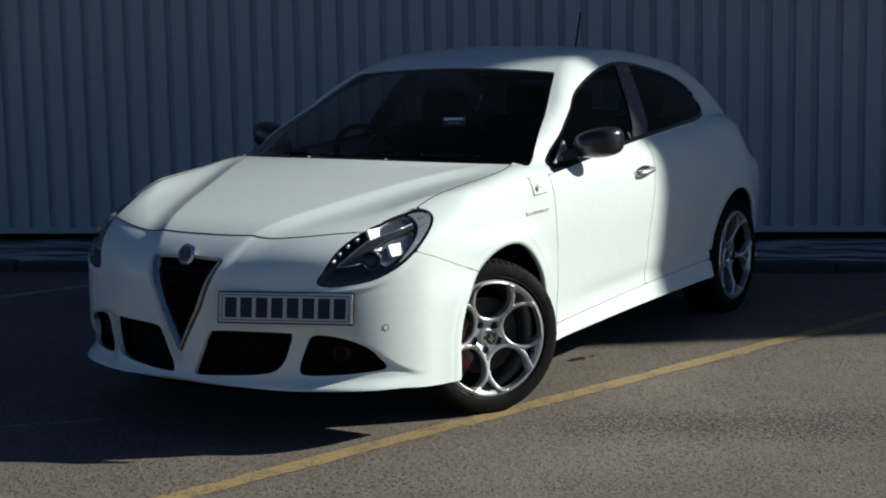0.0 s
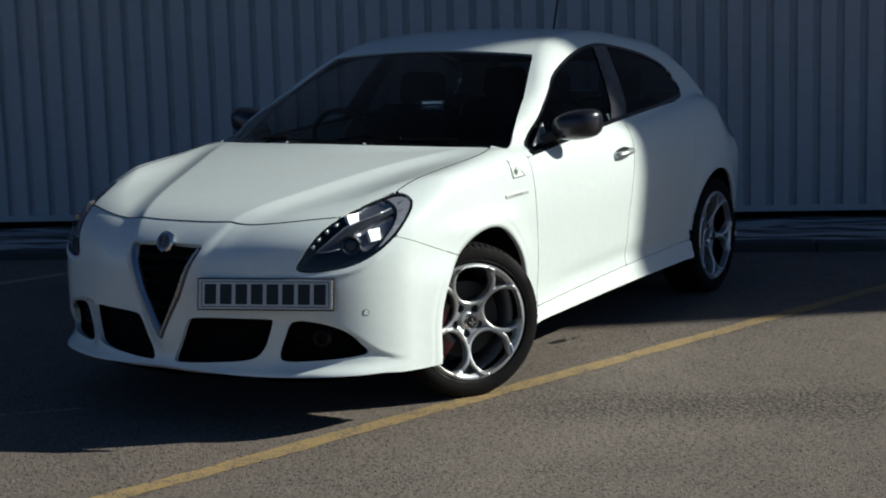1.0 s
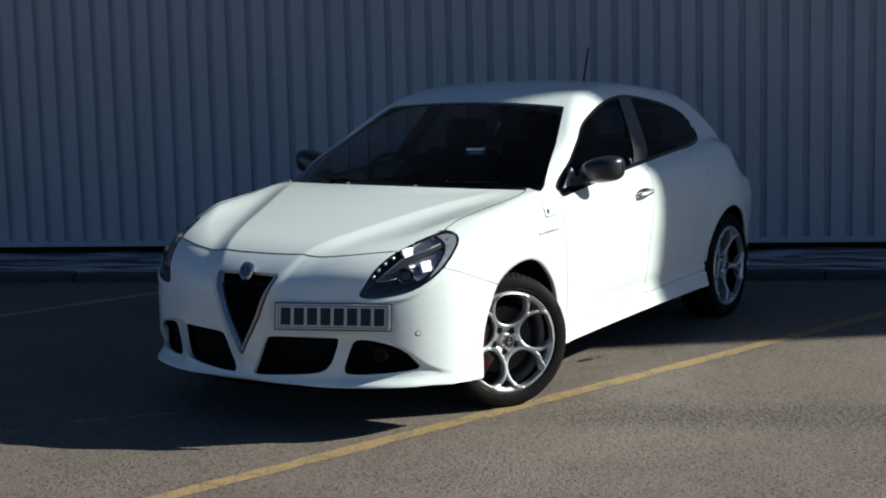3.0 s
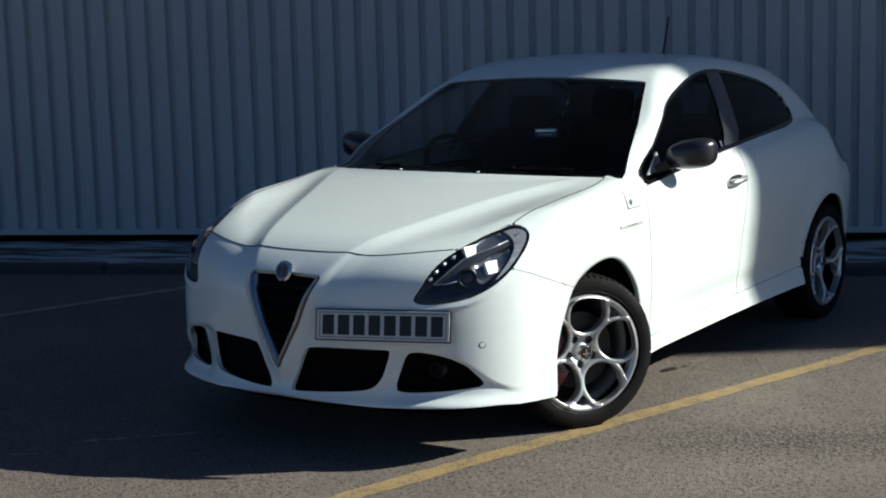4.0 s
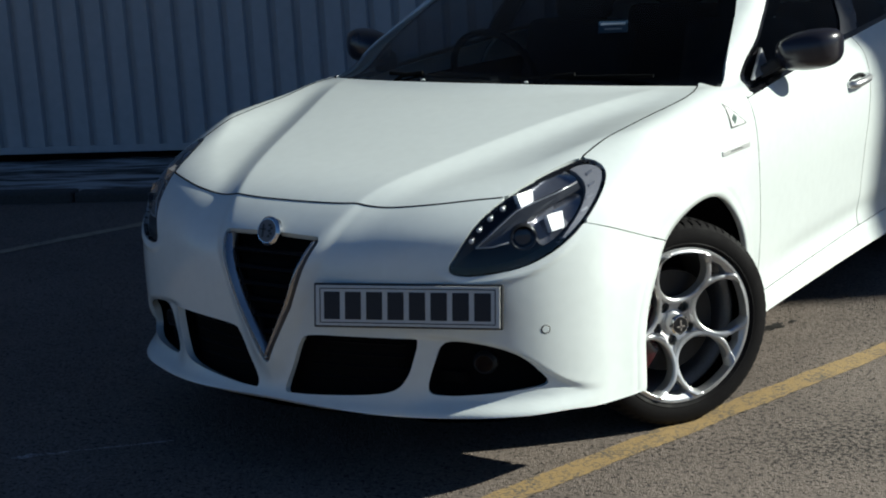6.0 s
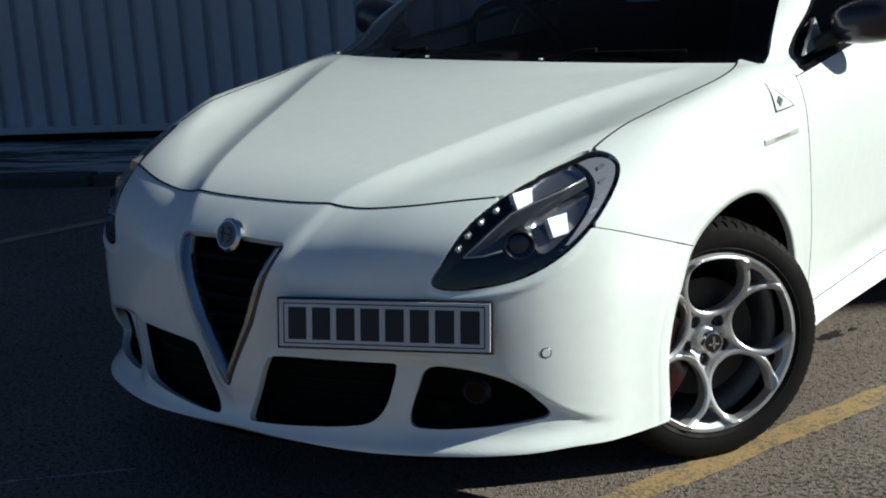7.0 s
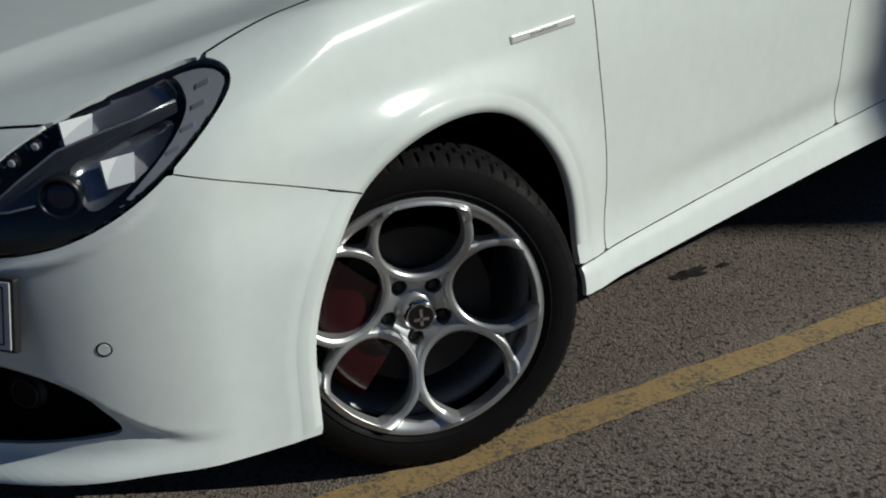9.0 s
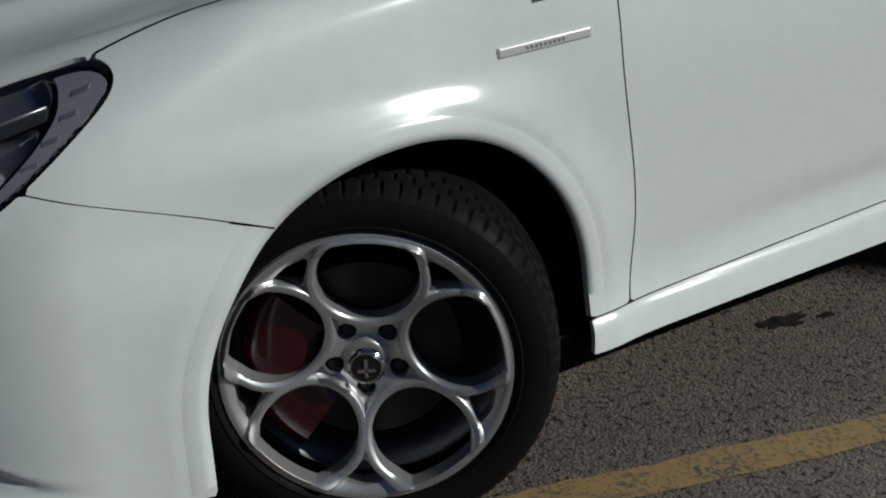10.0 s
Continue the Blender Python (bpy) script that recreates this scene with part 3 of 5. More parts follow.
UNDER = np.where(by < 0.2, LIP, 0.206 + 0.018 * by)
d_under = UNDER - bz
d_bumper = np.minimum.reduce([-d_under, np.maximum(split_z - bz, np.minimum(-0.44 - by, 0.74 - bx)), seam_y(bx) - by, 0.1 - by, -d_lamp, -d_grille, -d_intake, -d_fog, -d_arch])
belt_z = spline([0.4, 0.61, 1.0, 1.55, 2.26, 2.46, 2.6, 2.8], [0.925, 0.94, 0.972, 1.015, 1.065, 1.085, 1.12, 1.17])
SKIRT = 0.258 + 0.037 * by
d_fender = np.minimum.reduce([np.where(by < 0.1, bz - split_z, bz - SKIRT), -d_under, np.maximum(bx - hood_x(by), 0.74 - bz), door_y(bz) - by, -d_lamp, -d_arch, by + 0.56])
wing_top = np.minimum(1.03 - bz, np.maximum(0.40 - by, 0.955 - bz))
wing_core, d_fender = d_fender, np.minimum(d_fender, wing_top)
d_skirt = np.minimum.reduce([-d_under, SKIRT - bz, by - 0.30, 2.40 - by, -d_arch, bx - 0.72])
d_door = np.minimum.reduce([by - door_y(bz), mid_y(bz) - by, bz - SKIRT, belt_z(by) - bz])
d_rear_door = np.minimum.reduce([by - mid_y(bz), 2.28 + 0.25 * np.maximum(bz - 0.7, 0) - by, bz - SKIRT, belt_z(by) - bz, -(ARCH_R + 0.03)])
# windows
SCREEN = [(-0.815, 0.37), (-0.60, 0.20), (0.0, 0.10), (0.60, 0.20), (0.815, 0.37), (0.685, 0.79), (0.560, 1.125), (0.3, 1.105), (0.0, 1.10), (-0.3, 1.105), (-0.560, 1.125), (-0.685, 0.79)]
d_screen = np.minimum.reduce([inside(SCREEN, bx, by, 0.02), by - base_y(bx), bz - 0.9])
SIDE_WIN = closed([(0.55, 0.938), (0.635, 1.005), (0.76, 1.082), (0.94, 1.186), (1.10, 1.270), (1.42, 1.357), (1.70, 1.392), (1.967, 1.375), (2.30, 1.319), (2.49, 1.245), (2.545, 1.13), (2.47, 1.087), (2.258, 1.066), (1.95, 1.044), (1.55, 1.016), (1.0, 0.973)], 4)
d_side = np.minimum(inside(SIDE_WIN, by, bz), bx - 0.4)
d_back = np.minimum.reduce([inside([(-0.6, 1.10), (0.6, 1.10), (0.52, 1.30), (-0.52, 1.30)], bx, bz, 0.04), by - 2.78])
tail_lamp = np.minimum(inside(closed([(2.82, 0.965), (2.92, 1.015), (3.2, 0.98), (3.45, 0.86), (3.2, 0.80), (2.9, 0.87)], 4), by, bz), bx - 0.35)
d_shell = -np.maximum.reduce([d_under, d_grille, d_intake, d_fog, d_lamp, d_arch, d_bonnet, d_cowl, d_bumper, d_fender, d_skirt, d_door, d_rear_door, d_screen, d_side, d_back, tail_lamp])

car = empty("car", "glossy white hatchback car parked on asphalt, front wheels turned", "car")
panel("body_shell", d_shell - GAP * 0.5, PAINT, car, 0.012, both=True)
panel("bonnet", d_bonnet - GAP, PAINT, car, 0.018, both=True)
panel("front_bumper", d_bumper - GAP * 0.6, PAINT, car, 0.022, both=True)
panel("front_wing", np.minimum(wing_core - GAP * 0.6, wing_top + GAP * 0.6), PAINT, car, 0.016)
panel("side_skirt", d_skirt - GAP * 0.5, PAINT, car, 0.012)
panel("front_door", d_door - GAP * 0.6, PAINT, car, 0.014)
panel("rear_door", d_rear_door - GAP * 0.6, PAINT, car, 0.014)
panel("windscreen", d_screen - 0.001, GLASS, car, 0.0, both=True, lift=-0.004)
front_pane = np.minimum(d_side - 0.013, 1.469 + 0.518 * (bz - 1.0) - by)
rear_pane = np.minimum(d_side - 0.016, by - (1.655 + 0.447 * (bz - 1.0)))
panel("front_window", front_pane, GLASS, car, 0.0, lift=-0.006)
panel("rear_window", rear_pane, PRIVACY, car, 0.0, lift=-0.006)
panel("window_trim", np.minimum.reduce([d_side, -front_pane, -rear_pane]), BLACK_GLOSS, car, 0.010, lift=-0.002)
pillar = np.minimum.reduce([d_side - 0.014, -front_pane - 0.002, -rear_pane - 0.002, d_side - 0.016])
panel("pillar_cover", pillar, PILLAR, car, 0.006, lift=0.0005)
panel("back_window", d_back, PRIVACY, car, 0.0, both=True, lift=-0.003)
panel("tail_lamp", tail_lamp - 0.002, RED_LENS, car, 0.012)
panel("inner_liner", np.minimum.reduce([-(d_arch + 0.02), -(d_screen + 0.03), -(d_side + 0.03), -(d_lamp + 0.02), np.where(by < 0.5, 1.0, 0.93 - bz), np.where(by > 0.3, bz - 0.30, 1.0)]), VOID, car, 0.0, both=True, lift=-0.055)


# ---- ground and building ----
ground = raw("ground", [(-600, -600, 0), (600, -600, 0), (600, 600, 0), (-600, 600, 0)], [(0, 1, 2, 3)], ASPHALT)
tagged(ground, "grey worn asphalt car park with coarse stone grain", "ground", kind="structure")

WALL_TURN = 24.5
WALL = pose(0, 0, 0, 0, 0, WALL_TURN) @ pose(0, 4.62, 0)     # local x along the wall, local y behind its face


def strip_line(name, p, q, width, mat, label, z=0.003, wobble=0.012):
    """A painted line with uneven edges."""
    a, b = Vector((*p, z)), Vector((*q, z))
    t = (b - a).normalized()
    s = Vector((-t.y, t.x, 0))
    n = max(4, int((b - a).length / 0.02))
    verts, faces = [], []
    for i in range(n + 1):
        c = a + (b - a) * (i / n)
        e = (noise.noise(c * 4) + 0.5 * noise.noise(c * 31)) * wobble
        g = (noise.noise(c * 5 + Vector((9, 3, 1))) + 0.5 * noise.noise(c * 29)) * wobble
        verts += [c - s * (width / 2 + e), c + s * (width / 2 + g)]
    for i in range(n):
        faces.append((2 * i, 2 * i + 2, 2 * i + 3, 2 * i + 1))
    return tagged(raw(name, verts, faces, mat), label, "road marking", kind="structure")


strip_line("bay_line", (0.13, -2.9), (2.755, 7.2), 0.095, YELLOW, "worn yellow painted parking bay line on asphalt")
strip_line("bay_line", (-4.1, -1.9), (-2.85, 2.75), 0.08, CREAM, "worn pale yellow painted parking bay line on asphalt")


strip_line("scuff", (-0.855, -1.195), (-0.735, -1.065), 0.040, PALE_MARK, "short pale scuffed patch on the asphalt", 0.0018, 0.034)
strip_line("scuff", (-0.80, -1.125), (-0.50, -0.845), 0.011, PALE_MARK, "thin pale scratched line on the asphalt", 0.0028, 0.006)
strip_line("scuff", (-0.975, -1.483), (-0.835, -1.377), 0.013, PALE_MARK, "short thin pale scratch on the asphalt", 0.002, 0.006)


def cladding_sheet(x0, x1, z0, z1, pitch=0.162):
    verts, faces = [], []
    rows = []
    x = x0
    while x < x1 - 0.01:
        rows += [(x, 0.0), (x + 0.104, 0.0), (x + 0.116, 0.034), (x + 0.150, 0.034)]
        x += pitch
    rows.append((min(x, x1), 0.0))
    for u, v in rows:
        verts += [(u, v, z0), (u, v, z1)]
    for i in range(len(rows) - 1):
        faces.append((2 * i, 2 * i + 2, 2 * i + 3, 2 * i + 1))
    return verts, faces


# unseen extents: right end placed to shade the doors, left and top to block sky
WALL_LEFT, WALL_RIGHT, WALL_TOP = -34.0, 16.12, 10.6
wall = empty("wall_north", "tall blue-grey ribbed metal cladding wall of a building", "wall", kind="structure")
wall.matrix_world = WALL
sheet_w = 0.162 * 6
k = 0
x = WALL_LEFT
while x < WALL_RIGHT:
    v, f = cladding_sheet(x, min(x + sheet_w, WALL_RIGHT), 0.115, WALL_TOP)
    raw("cladding_sheet", v, f, CLADDING, wall)
    x += sheet_w
bm = bmesh.new()
box(bm, (WALL_LEFT + WALL_RIGHT) / 2, 3.1, WALL_TOP / 2, WALL_RIGHT - WALL_LEFT, 6.0, WALL_TOP - 0.02)
part("building_block", bm, VOID, wall)
bm = bmesh.new()
box(bm, (WALL_LEFT + WALL_RIGHT) / 2, 0.02, WALL_TOP + 0.05, WALL_RIGHT - WALL_LEFT + 0.05, 0.16, 0.12, bevel=0.01)
part("coping", bm, CLADDING, wall)
bm = bmesh.new()
box(bm, (WALL_LEFT + WALL_RIGHT) / 2, 0.008, 0.130, WALL_RIGHT - WALL_LEFT, 0.022, 0.045, bevel=0.003)
part("base_flashing", bm, CLADDING, wall)

# raised strip with a kerb in front of the wall
kerb = empty("kerb", "low dark concrete kerb in front of the wall", "kerb", kind="structure")
kerb.matrix_world = WALL
x = WALL_LEFT
kerb_me = None
while x < WALL_RIGHT + 4:
    bm = bmesh.new()
    box(bm, 0, 0, 0, 0.908, 0.13, 0.24, bevel=0.018)
    if kerb_me is None:
        ob = part("kerb_stone", bm, KERBSTONE, kerb)
        kerb_me = ob.data
    else:
        bm.free()
        ob = new("kerb_stone", kerb_me)
        ob.parent = kerb
    ob.matrix_basis = pose(x + 0.46, -1.145 + random.uniform(-0.008, 0.008), -0.055 + random.uniform(-0.008, 0.008), random.uniform(-1, 1), random.uniform(-0.6, 0.6), random.uniform(-0.5, 0.5))
    x += 0.915
verts, faces = [], []
nx, ny = 190, 12
for i in range(nx + 1):
    for j in range(ny + 1):
        u = WALL_LEFT + (WALL_RIGHT + 4 - WALL_LEFT) * i / nx
        w = -1.085 + 1.3 * j / ny
        verts.append((u, w, 0.044 + 0.02 * noise.noise(Vector((u * 2.1, w * 3.5, 0))) + 0.012 * noise.noise(Vector((u * 7, w * 9, 4)))))
for i in range(nx):
    for j in range(ny):
        a = i * (ny + 1) + j
        faces.append((a, a + ny + 1, a + ny + 2, a + 1))
verge = raw("verge", verts, faces, DIRT, smooth=True)
verge.matrix_world = WALL
tagged(verge, "strip of bare dirt and broken paving along the wall", "ground", kind="structure")


# ---- wheels ----
def wheel_rim(parent):
    """The alloy: a dished face with five round openings, ringed, and a barrel behind it."""
    n_r, n_a = 100, 500
    rr = np.concatenate([[0.0], np.linspace(0.008, 0.245, n_r)])
    aa = np.linspace(0, 2 * math.pi, n_a, endpoint=False)
    r, a = np.meshgrid(rr, aa, indexing="ij")
    u, v = r * np.cos(a), r * np.sin(a)
    ring = np.full(u.shape, 1e9)
    for k in range(5):
        t = math.pi / 2 + 2 * math.pi * k / 5
        ring = np.minimum(ring, np.hypot(u - 0.160 * math.cos(t), v - 0.160 * math.sin(t)))
    hole = ring - 0.0835
    pocket = np.full(u.shape, -1e9)
    lug = np.full(u.shape, 1e9)
    for k in range(5):
        t = math.pi / 2 + 2 * math.pi * (k + 0.5) / 5
        du, dv = u * math.cos(t) + v * math.sin(t), -u * math.sin(t) + v * math.cos(t)
        pocket = np.maximum(pocket, inside([(0.176, 0.0), (0.214, 0.040), (0.221, 0.0), (0.214, -0.040)], du, dv, 0.006))
        lug = np.minimum(lug, np.hypot(u - 0.057 * math.cos(t), v - 0.057 * math.sin(t)))
    keep = np.minimum.reduce([np.maximum(hole, r - 0.227), np.maximum(-pocket, r - 0.223), lug - 0.0165])
    face = -0.012 - 0.030 * ramp01((0.20 - r) / 0.14) + 0.020 * ramp01((r - 0.205) / 0.03)
    face = face + 0.012 * (1 - ramp01((ring - 0.0965) / 0.007)) * (0.55 + 0.45 * ramp01((ring - 0.0830) / 0.006)) * ramp01((0.236 - r) / 0.008)
    face = face - 0.012 * ramp01((ring - 0.1) / 0.03) * ramp01((0.20 - r) / 0.02) + 0.012 * ramp01((0.04 - r) / 0.012)
    face = face - 0.006 * ramp01((r - 0.240) / 0.005)
    p = np.stack([face, u, v], -1).reshape(-1, 3)
    i = (np.arange(n_r)[:, None] * n_a + np.arange(n_a)[None, :])
    j = (np.arange(n_r)[:, None] * n_a + (np.arange(n_a)[None, :] + 1) % n_a)
    quads = np.stack([i, i + n_a, j + n_a, j], -1).reshape(-1, 4)
    q, _, faces, cuts = clip(p, np.tile((1.0, 0, 0), (len(p), 1)), quads, keep.ravel())
    verts = q.tolist()
    for s, t in cuts:
        b = len(verts)
        for w in (s, t):
            verts.append((q[w][0] - 0.034, q[w][1] * 0.995, q[w][2] * 0.995))
        faces.append((t, s, b, b + 1))
    me = bpy.data.meshes.new("rim_face")
    me.from_pydata(verts, [], faces)
    me.shade_smooth()
    bm = bmesh.new()
    bm.from_mesh(me)
    bmesh.ops.delete(bm, geom=[w for w in bm.verts if not w.link_faces], context="VERTS")
    for e in bm.edges:
        if len(e.link_faces) == 2 and e.calc_face_angle(0) > radians(38):
            e.smooth = False
    bm.to_mesh(me)
    bm.free()
    face_ob = link("rim_face", me, ALLOY, parent)
    v, f = lathe([(0.007, 0.2445), (0.006, 0.249), (-0.004, 0.2495), (-0.010, 0.243), (-0.02, 0.226), (-0.05, 0.219), (-0.14, 0.216), (-0.2, 0.228)], 120)
    raw("rim_barrel", v, f, BARREL, parent, smooth=True)
    return face_ob


def tyre(parent):
    profile = [(0.006, 0.243), (0.012, 0.2475), (0.0155, 0.254), (0.0140, 0.2565), (0.0155, 0.262), (0.0165, 0.276), (0.0145, 0.290), (0.0105, 0.3005), (0.0090, 0.3015), (0.0025, 0.3105), (-0.0080, 0.3160), (-0.028, 0.3200), (-0.0295, 0.3160), (-0.0365, 0.3160), (-0.038, 0.3212),
               (-0.062, 0.3222), (-0.064, 0.3170), (-0.074, 0.3170), (-0.076, 0.3225), (-0.100, 0.3225), (-0.102, 0.317), (-0.112, 0.317), (-0.114, 0.3240), (-0.15, 0.3225), (-0.18, 0.318), (-0.20, 0.306), (-0.21, 0.27), (-0.205, 0.235)]
    steps = 396
    verts, faces = lathe(profile, steps)
    k = len(profile)
    cuts = {8: (0.0010, 6, (0,)), 9: (0.0040, 6, (0,)), 10: (0.0055, 6, (0,)), 11: (0.0055, 6, (0,)), 14: (0.005, 6, (2,)), 15: (0.005, 6, (2,)), 18: (0.005, 6, (4,)), 19: (0.005, 6, (4,))}
    for q, (cut, pitch, slots) in cuts.items():
        for i in range(steps):
            if i % pitch in slots:
                s = (profile[q][1] - cut) / profile[q][1]
                x0, y0, z0 = verts[i * k + q]
                verts[i * k + q] = (x0, y0 * s, z0 * s)
    verts = [(a + 0.25 * max(0.0, -0.300 - c), b, max(c, -0.3155)) for a, b, c in verts]     # flattened where it stands
    ob = raw("tyre", verts, faces, RUBBER, parent, smooth=True)
    me = ob.data
    bm = bmesh.new()
    bm.from_mesh(me)
    for e in bm.edges:
        if len(e.link_faces) == 2 and e.calc_face_angle(0) > radians(30):
            e.smooth = False
    bm.to_mesh(me)
    bm.free()
    return ob


def disc_object(name, mat, parent, x, r, thick, at=(0, 0), steps=48, bevel=0.15, label=""):
    """A short round boss facing +x."""
    b = min(thick, r) * bevel
    v, f = lathe([(x - thick, 0.0005), (x - thick, r), (x - b, r), (x, r - b), (x, 0.0005)], steps, centre=(0, *at))
    return raw(name, v, f, mat, parent, label)


def build_wheel(m, spin):
    w = new("wheel")
    w.empty_display_size = 0.1
    w.parent = car
    w.matrix_basis = m
    tagged(w, "five-hole silver alloy wheel with low black tyre")
    tyre(w).matrix_basis = pose(0.097, 0, 0)
    rim = wheel_rim(w)
    rim.matrix_basis = pose(0.100, 0, 0, spin)
    disc_object("centre_cap", CHROME, w, 0.094, 0.031, 0.012, bevel=0.3)
    disc_object("cap_emblem", LAMP_DARK, w, 0.0955, 0.025, 0.006)
    bm = bmesh.new()
    box(bm, 0.0965, 0, 0, 0.002, 0.006, 0.034)
    box(bm, 0.0965, 0, -0.004, 0.002, 0.030, 0.006)
    part("emblem_cross", bm, CHROME, w)
    for k in range(5):
        t = math.pi / 2 + 2 * math.pi * (k + 0.5) / 5 + radians(spin)
        disc_object("wheel_bolt", BLACK_PLASTIC, w, 0.046, 0.0105, 0.02, (0.057 * math.cos(t), 0.057 * math.sin(t)), 6)
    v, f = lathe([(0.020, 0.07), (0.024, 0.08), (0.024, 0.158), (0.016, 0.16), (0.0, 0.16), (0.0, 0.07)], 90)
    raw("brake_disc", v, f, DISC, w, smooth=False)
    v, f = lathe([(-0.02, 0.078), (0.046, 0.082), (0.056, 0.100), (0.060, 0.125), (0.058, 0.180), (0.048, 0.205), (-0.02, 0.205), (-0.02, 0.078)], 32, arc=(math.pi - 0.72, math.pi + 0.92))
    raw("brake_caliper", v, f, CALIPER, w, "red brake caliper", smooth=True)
    disc_object("hub", LAMP_DARK, w, 0.03, 0.07, 0.1)
    return w


STEER = -31.0
WHEELS = [(pose(0.774, 0.042, 0.316, 0, 0, STEER), -5.0), (pose(0.772, 2.634, 0.316, 14), 12.0),
          (pose(-0.775, -0.01, 0.316, 0, 0, 180 + STEER), 20.0), (pose(-0.775, 2.634, 0.316, 0, 0, 180), 30.0)]
first = build_wheel(*WHEELS[0])
for m, spin in WHEELS[1:]:
    copy_thing(first, m)

for s in (1, -1):
    for yc in (0.075, 2.635):
        v, f = lathe([(0.0, 0.02), (0.0, 0.398), (0.33, 0.386)], 40, centre=(0.52, yc, 0.318), arc=(radians(-16), radians(196)))
        if s < 0:
            v = [(-a, b, c) for a, b, c in v]
        raw("arch_liner", v, f, VOID, car, smooth=True)


# ---- front end ----
class Table:
    """Where rays from a plane of points meet the body's skin, looked up in a grid."""

    def __init__(self, us, vs, ray, lo, hi):
        self.us, self.vs = us, vs
        u, v = [g.ravel() for g in np.meshgrid(us, vs, indexing="ij")]
        o, w = ray(u, v)
        lo, hi = np.full(len(u), lo), np.full(len(u), hi)
        for _ in range(18):
            m = (lo + hi) / 2
            p = o + w * m[:, None]
            out = level(p[:, 0], p[:, 1], p[:, 2]) > 0
            hi, lo = np.where(out, m, hi), np.where(out, lo, m)
        self.d = ((lo + hi) / 2).reshape(len(us), len(vs))

    def __call__(self, u, v):
        a = np.clip((u - self.us[0]) / (self.us[1] - self.us[0]), 0, len(self.us) - 1.001)
        b = np.clip((v - self.vs[0]) / (self.vs[1] - self.vs[0]), 0, len(self.vs) - 1.001)
        i, j = int(a), int(b)
        a, b = a - i, b - j
        d = self.d
        return float((d[i, j] * (1 - b) + d[i, j + 1] * b) * (1 - a) + (d[i + 1, j] * (1 - b) + d[i + 1, j + 1] * b) * a)


def stacked(*q):
    return np.stack(np.broadcast_arrays(*q), 1).astype(float)


nose_table = Table(np.linspace(0, 0.88, 89), np.linspace(0.21, 0.80, 60), lambda u, v: (stacked(u, -0.1, v), stacked(0 * u, -1.0, 0.0)), 0.0, 1.2)
flank_table = Table(np.linspace(0.1, 1.9, 120), np.linspace(0.22, 1.15, 94), lambda u, v: (stacked(0.2, u, v), stacked(1.0 + 0 * u, 0.0, 0.0)), 0.0, 1.2)
top_table = Table(np.linspace(0.65, 0.85, 41), np.linspace(-0.6, 0.5, 111), lambda u, v: (stacked(u, v, 0.5), stacked(0 * u, 0.0, 1.0)), 0.0, 0.9)
lamp_table = Table(np.linspace(-0.3, 0.3, 61), np.linspace(0.55, 0.90, 36), lambda u, v: (stacked(0.6 * u, 0.8 * u, v), stacked(0.8 + 0 * u, -0.6, 0.0)), 0.0, 1.2)


def surface_y(x, z):
    """Where the nose's skin lies at x, z."""
    return -0.1 - nose_table(abs(x), z)


def surface_x(y, z):
    """Where the flank's skin lies at y, z."""
    return 0.2 + flank_table(y, z)


def rounded_loop(poly, r, steps=5):
    """A polygon with its corners rounded and its sides subdivided."""
    p = [np.array(q, float) for q in poly]
    out = []
    n = len(p)
    for i in range(n):
        a, b, c = p[i - 1], p[i], p[(i + 1) % n]
        u, w = (a - b) / np.linalg.norm(a - b), (c - b) / np.linalg.norm(c - b)
        d = min(r, np.linalg.norm(a - b) * 0.45, np.linalg.norm(c - b) * 0.45)
        q0, q1 = b + u * d, b + w * d
        for k in range(steps + 1):
            t = k / steps
            out.append((1 - t) ** 2 * q0 + 2 * t * (1 - t) * b + t * t * q1)
        e = c + (b - c) / np.linalg.norm(b - c) * min(r, np.linalg.norm(b - c) * 0.45)
        for k in range(1, 5):
            out.append(q1 + (e - q1) * k / 5)
    return out


grille = new("grille")
grille.parent = car
grille.empty_display_size = 0.1
tagged(grille, "dark shield-shaped radiator grille with chrome surround")
loop_v = rounded_loop(V_SHAPE, 0.02)
def grille_band(name, outer, inner, proud_out, proud_in, mat, label=""):
    """A band down both sides of the shield and round its tip."""
    o, i = np.array(loop_v) if outer == 0 else shrink(np.array(loop_v), outer), shrink(np.array(loop_v), inner)
    keep = [k for k in range(len(o)) if loop_v[k][1] < 0.690]
    first = next((q for q in range(1, len(keep)) if keep[q] - keep[q - 1] > 1), 0)
    keep = keep[first:] + keep[:first]
    verts, faces = [], []
    for k in keep:
        for (px, pz), d in ((o[k], 0.045), (o[k], -proud_out), ((o[k] + i[k]) / 2, -(proud_out + proud_in) / 2 - 0.002), (i[k], -proud_in), (i[k], 0.045)):
            verts.append((px, surface_y(px, pz) + d, pz))
    for q in range(len(keep) - 1):
        for k in range(4):
            faces.append((q * 5 + k, q * 5 + k + 1, q * 5 + k + 6, q * 5 + k + 5))
    return raw(name, verts, faces, mat, grille, label, smooth=True)


grille_band("surround_flank", 0.0, 0.010, -0.010, -0.002, FLANK)
grille_band("chrome_surround", 0.009, 0.018, -0.001, 0.003, DULL_CHROME, "chrome surround")
bm = bmesh.new()
cells = [(q[0] * 0.97, surface_y(q[0] * 0.9, q[1]) + 0.05, q[1]) for q in loop_v]
bm.faces.new([bm.verts.new(c) for c in cells])
part("backing", bm, VOID, grille)
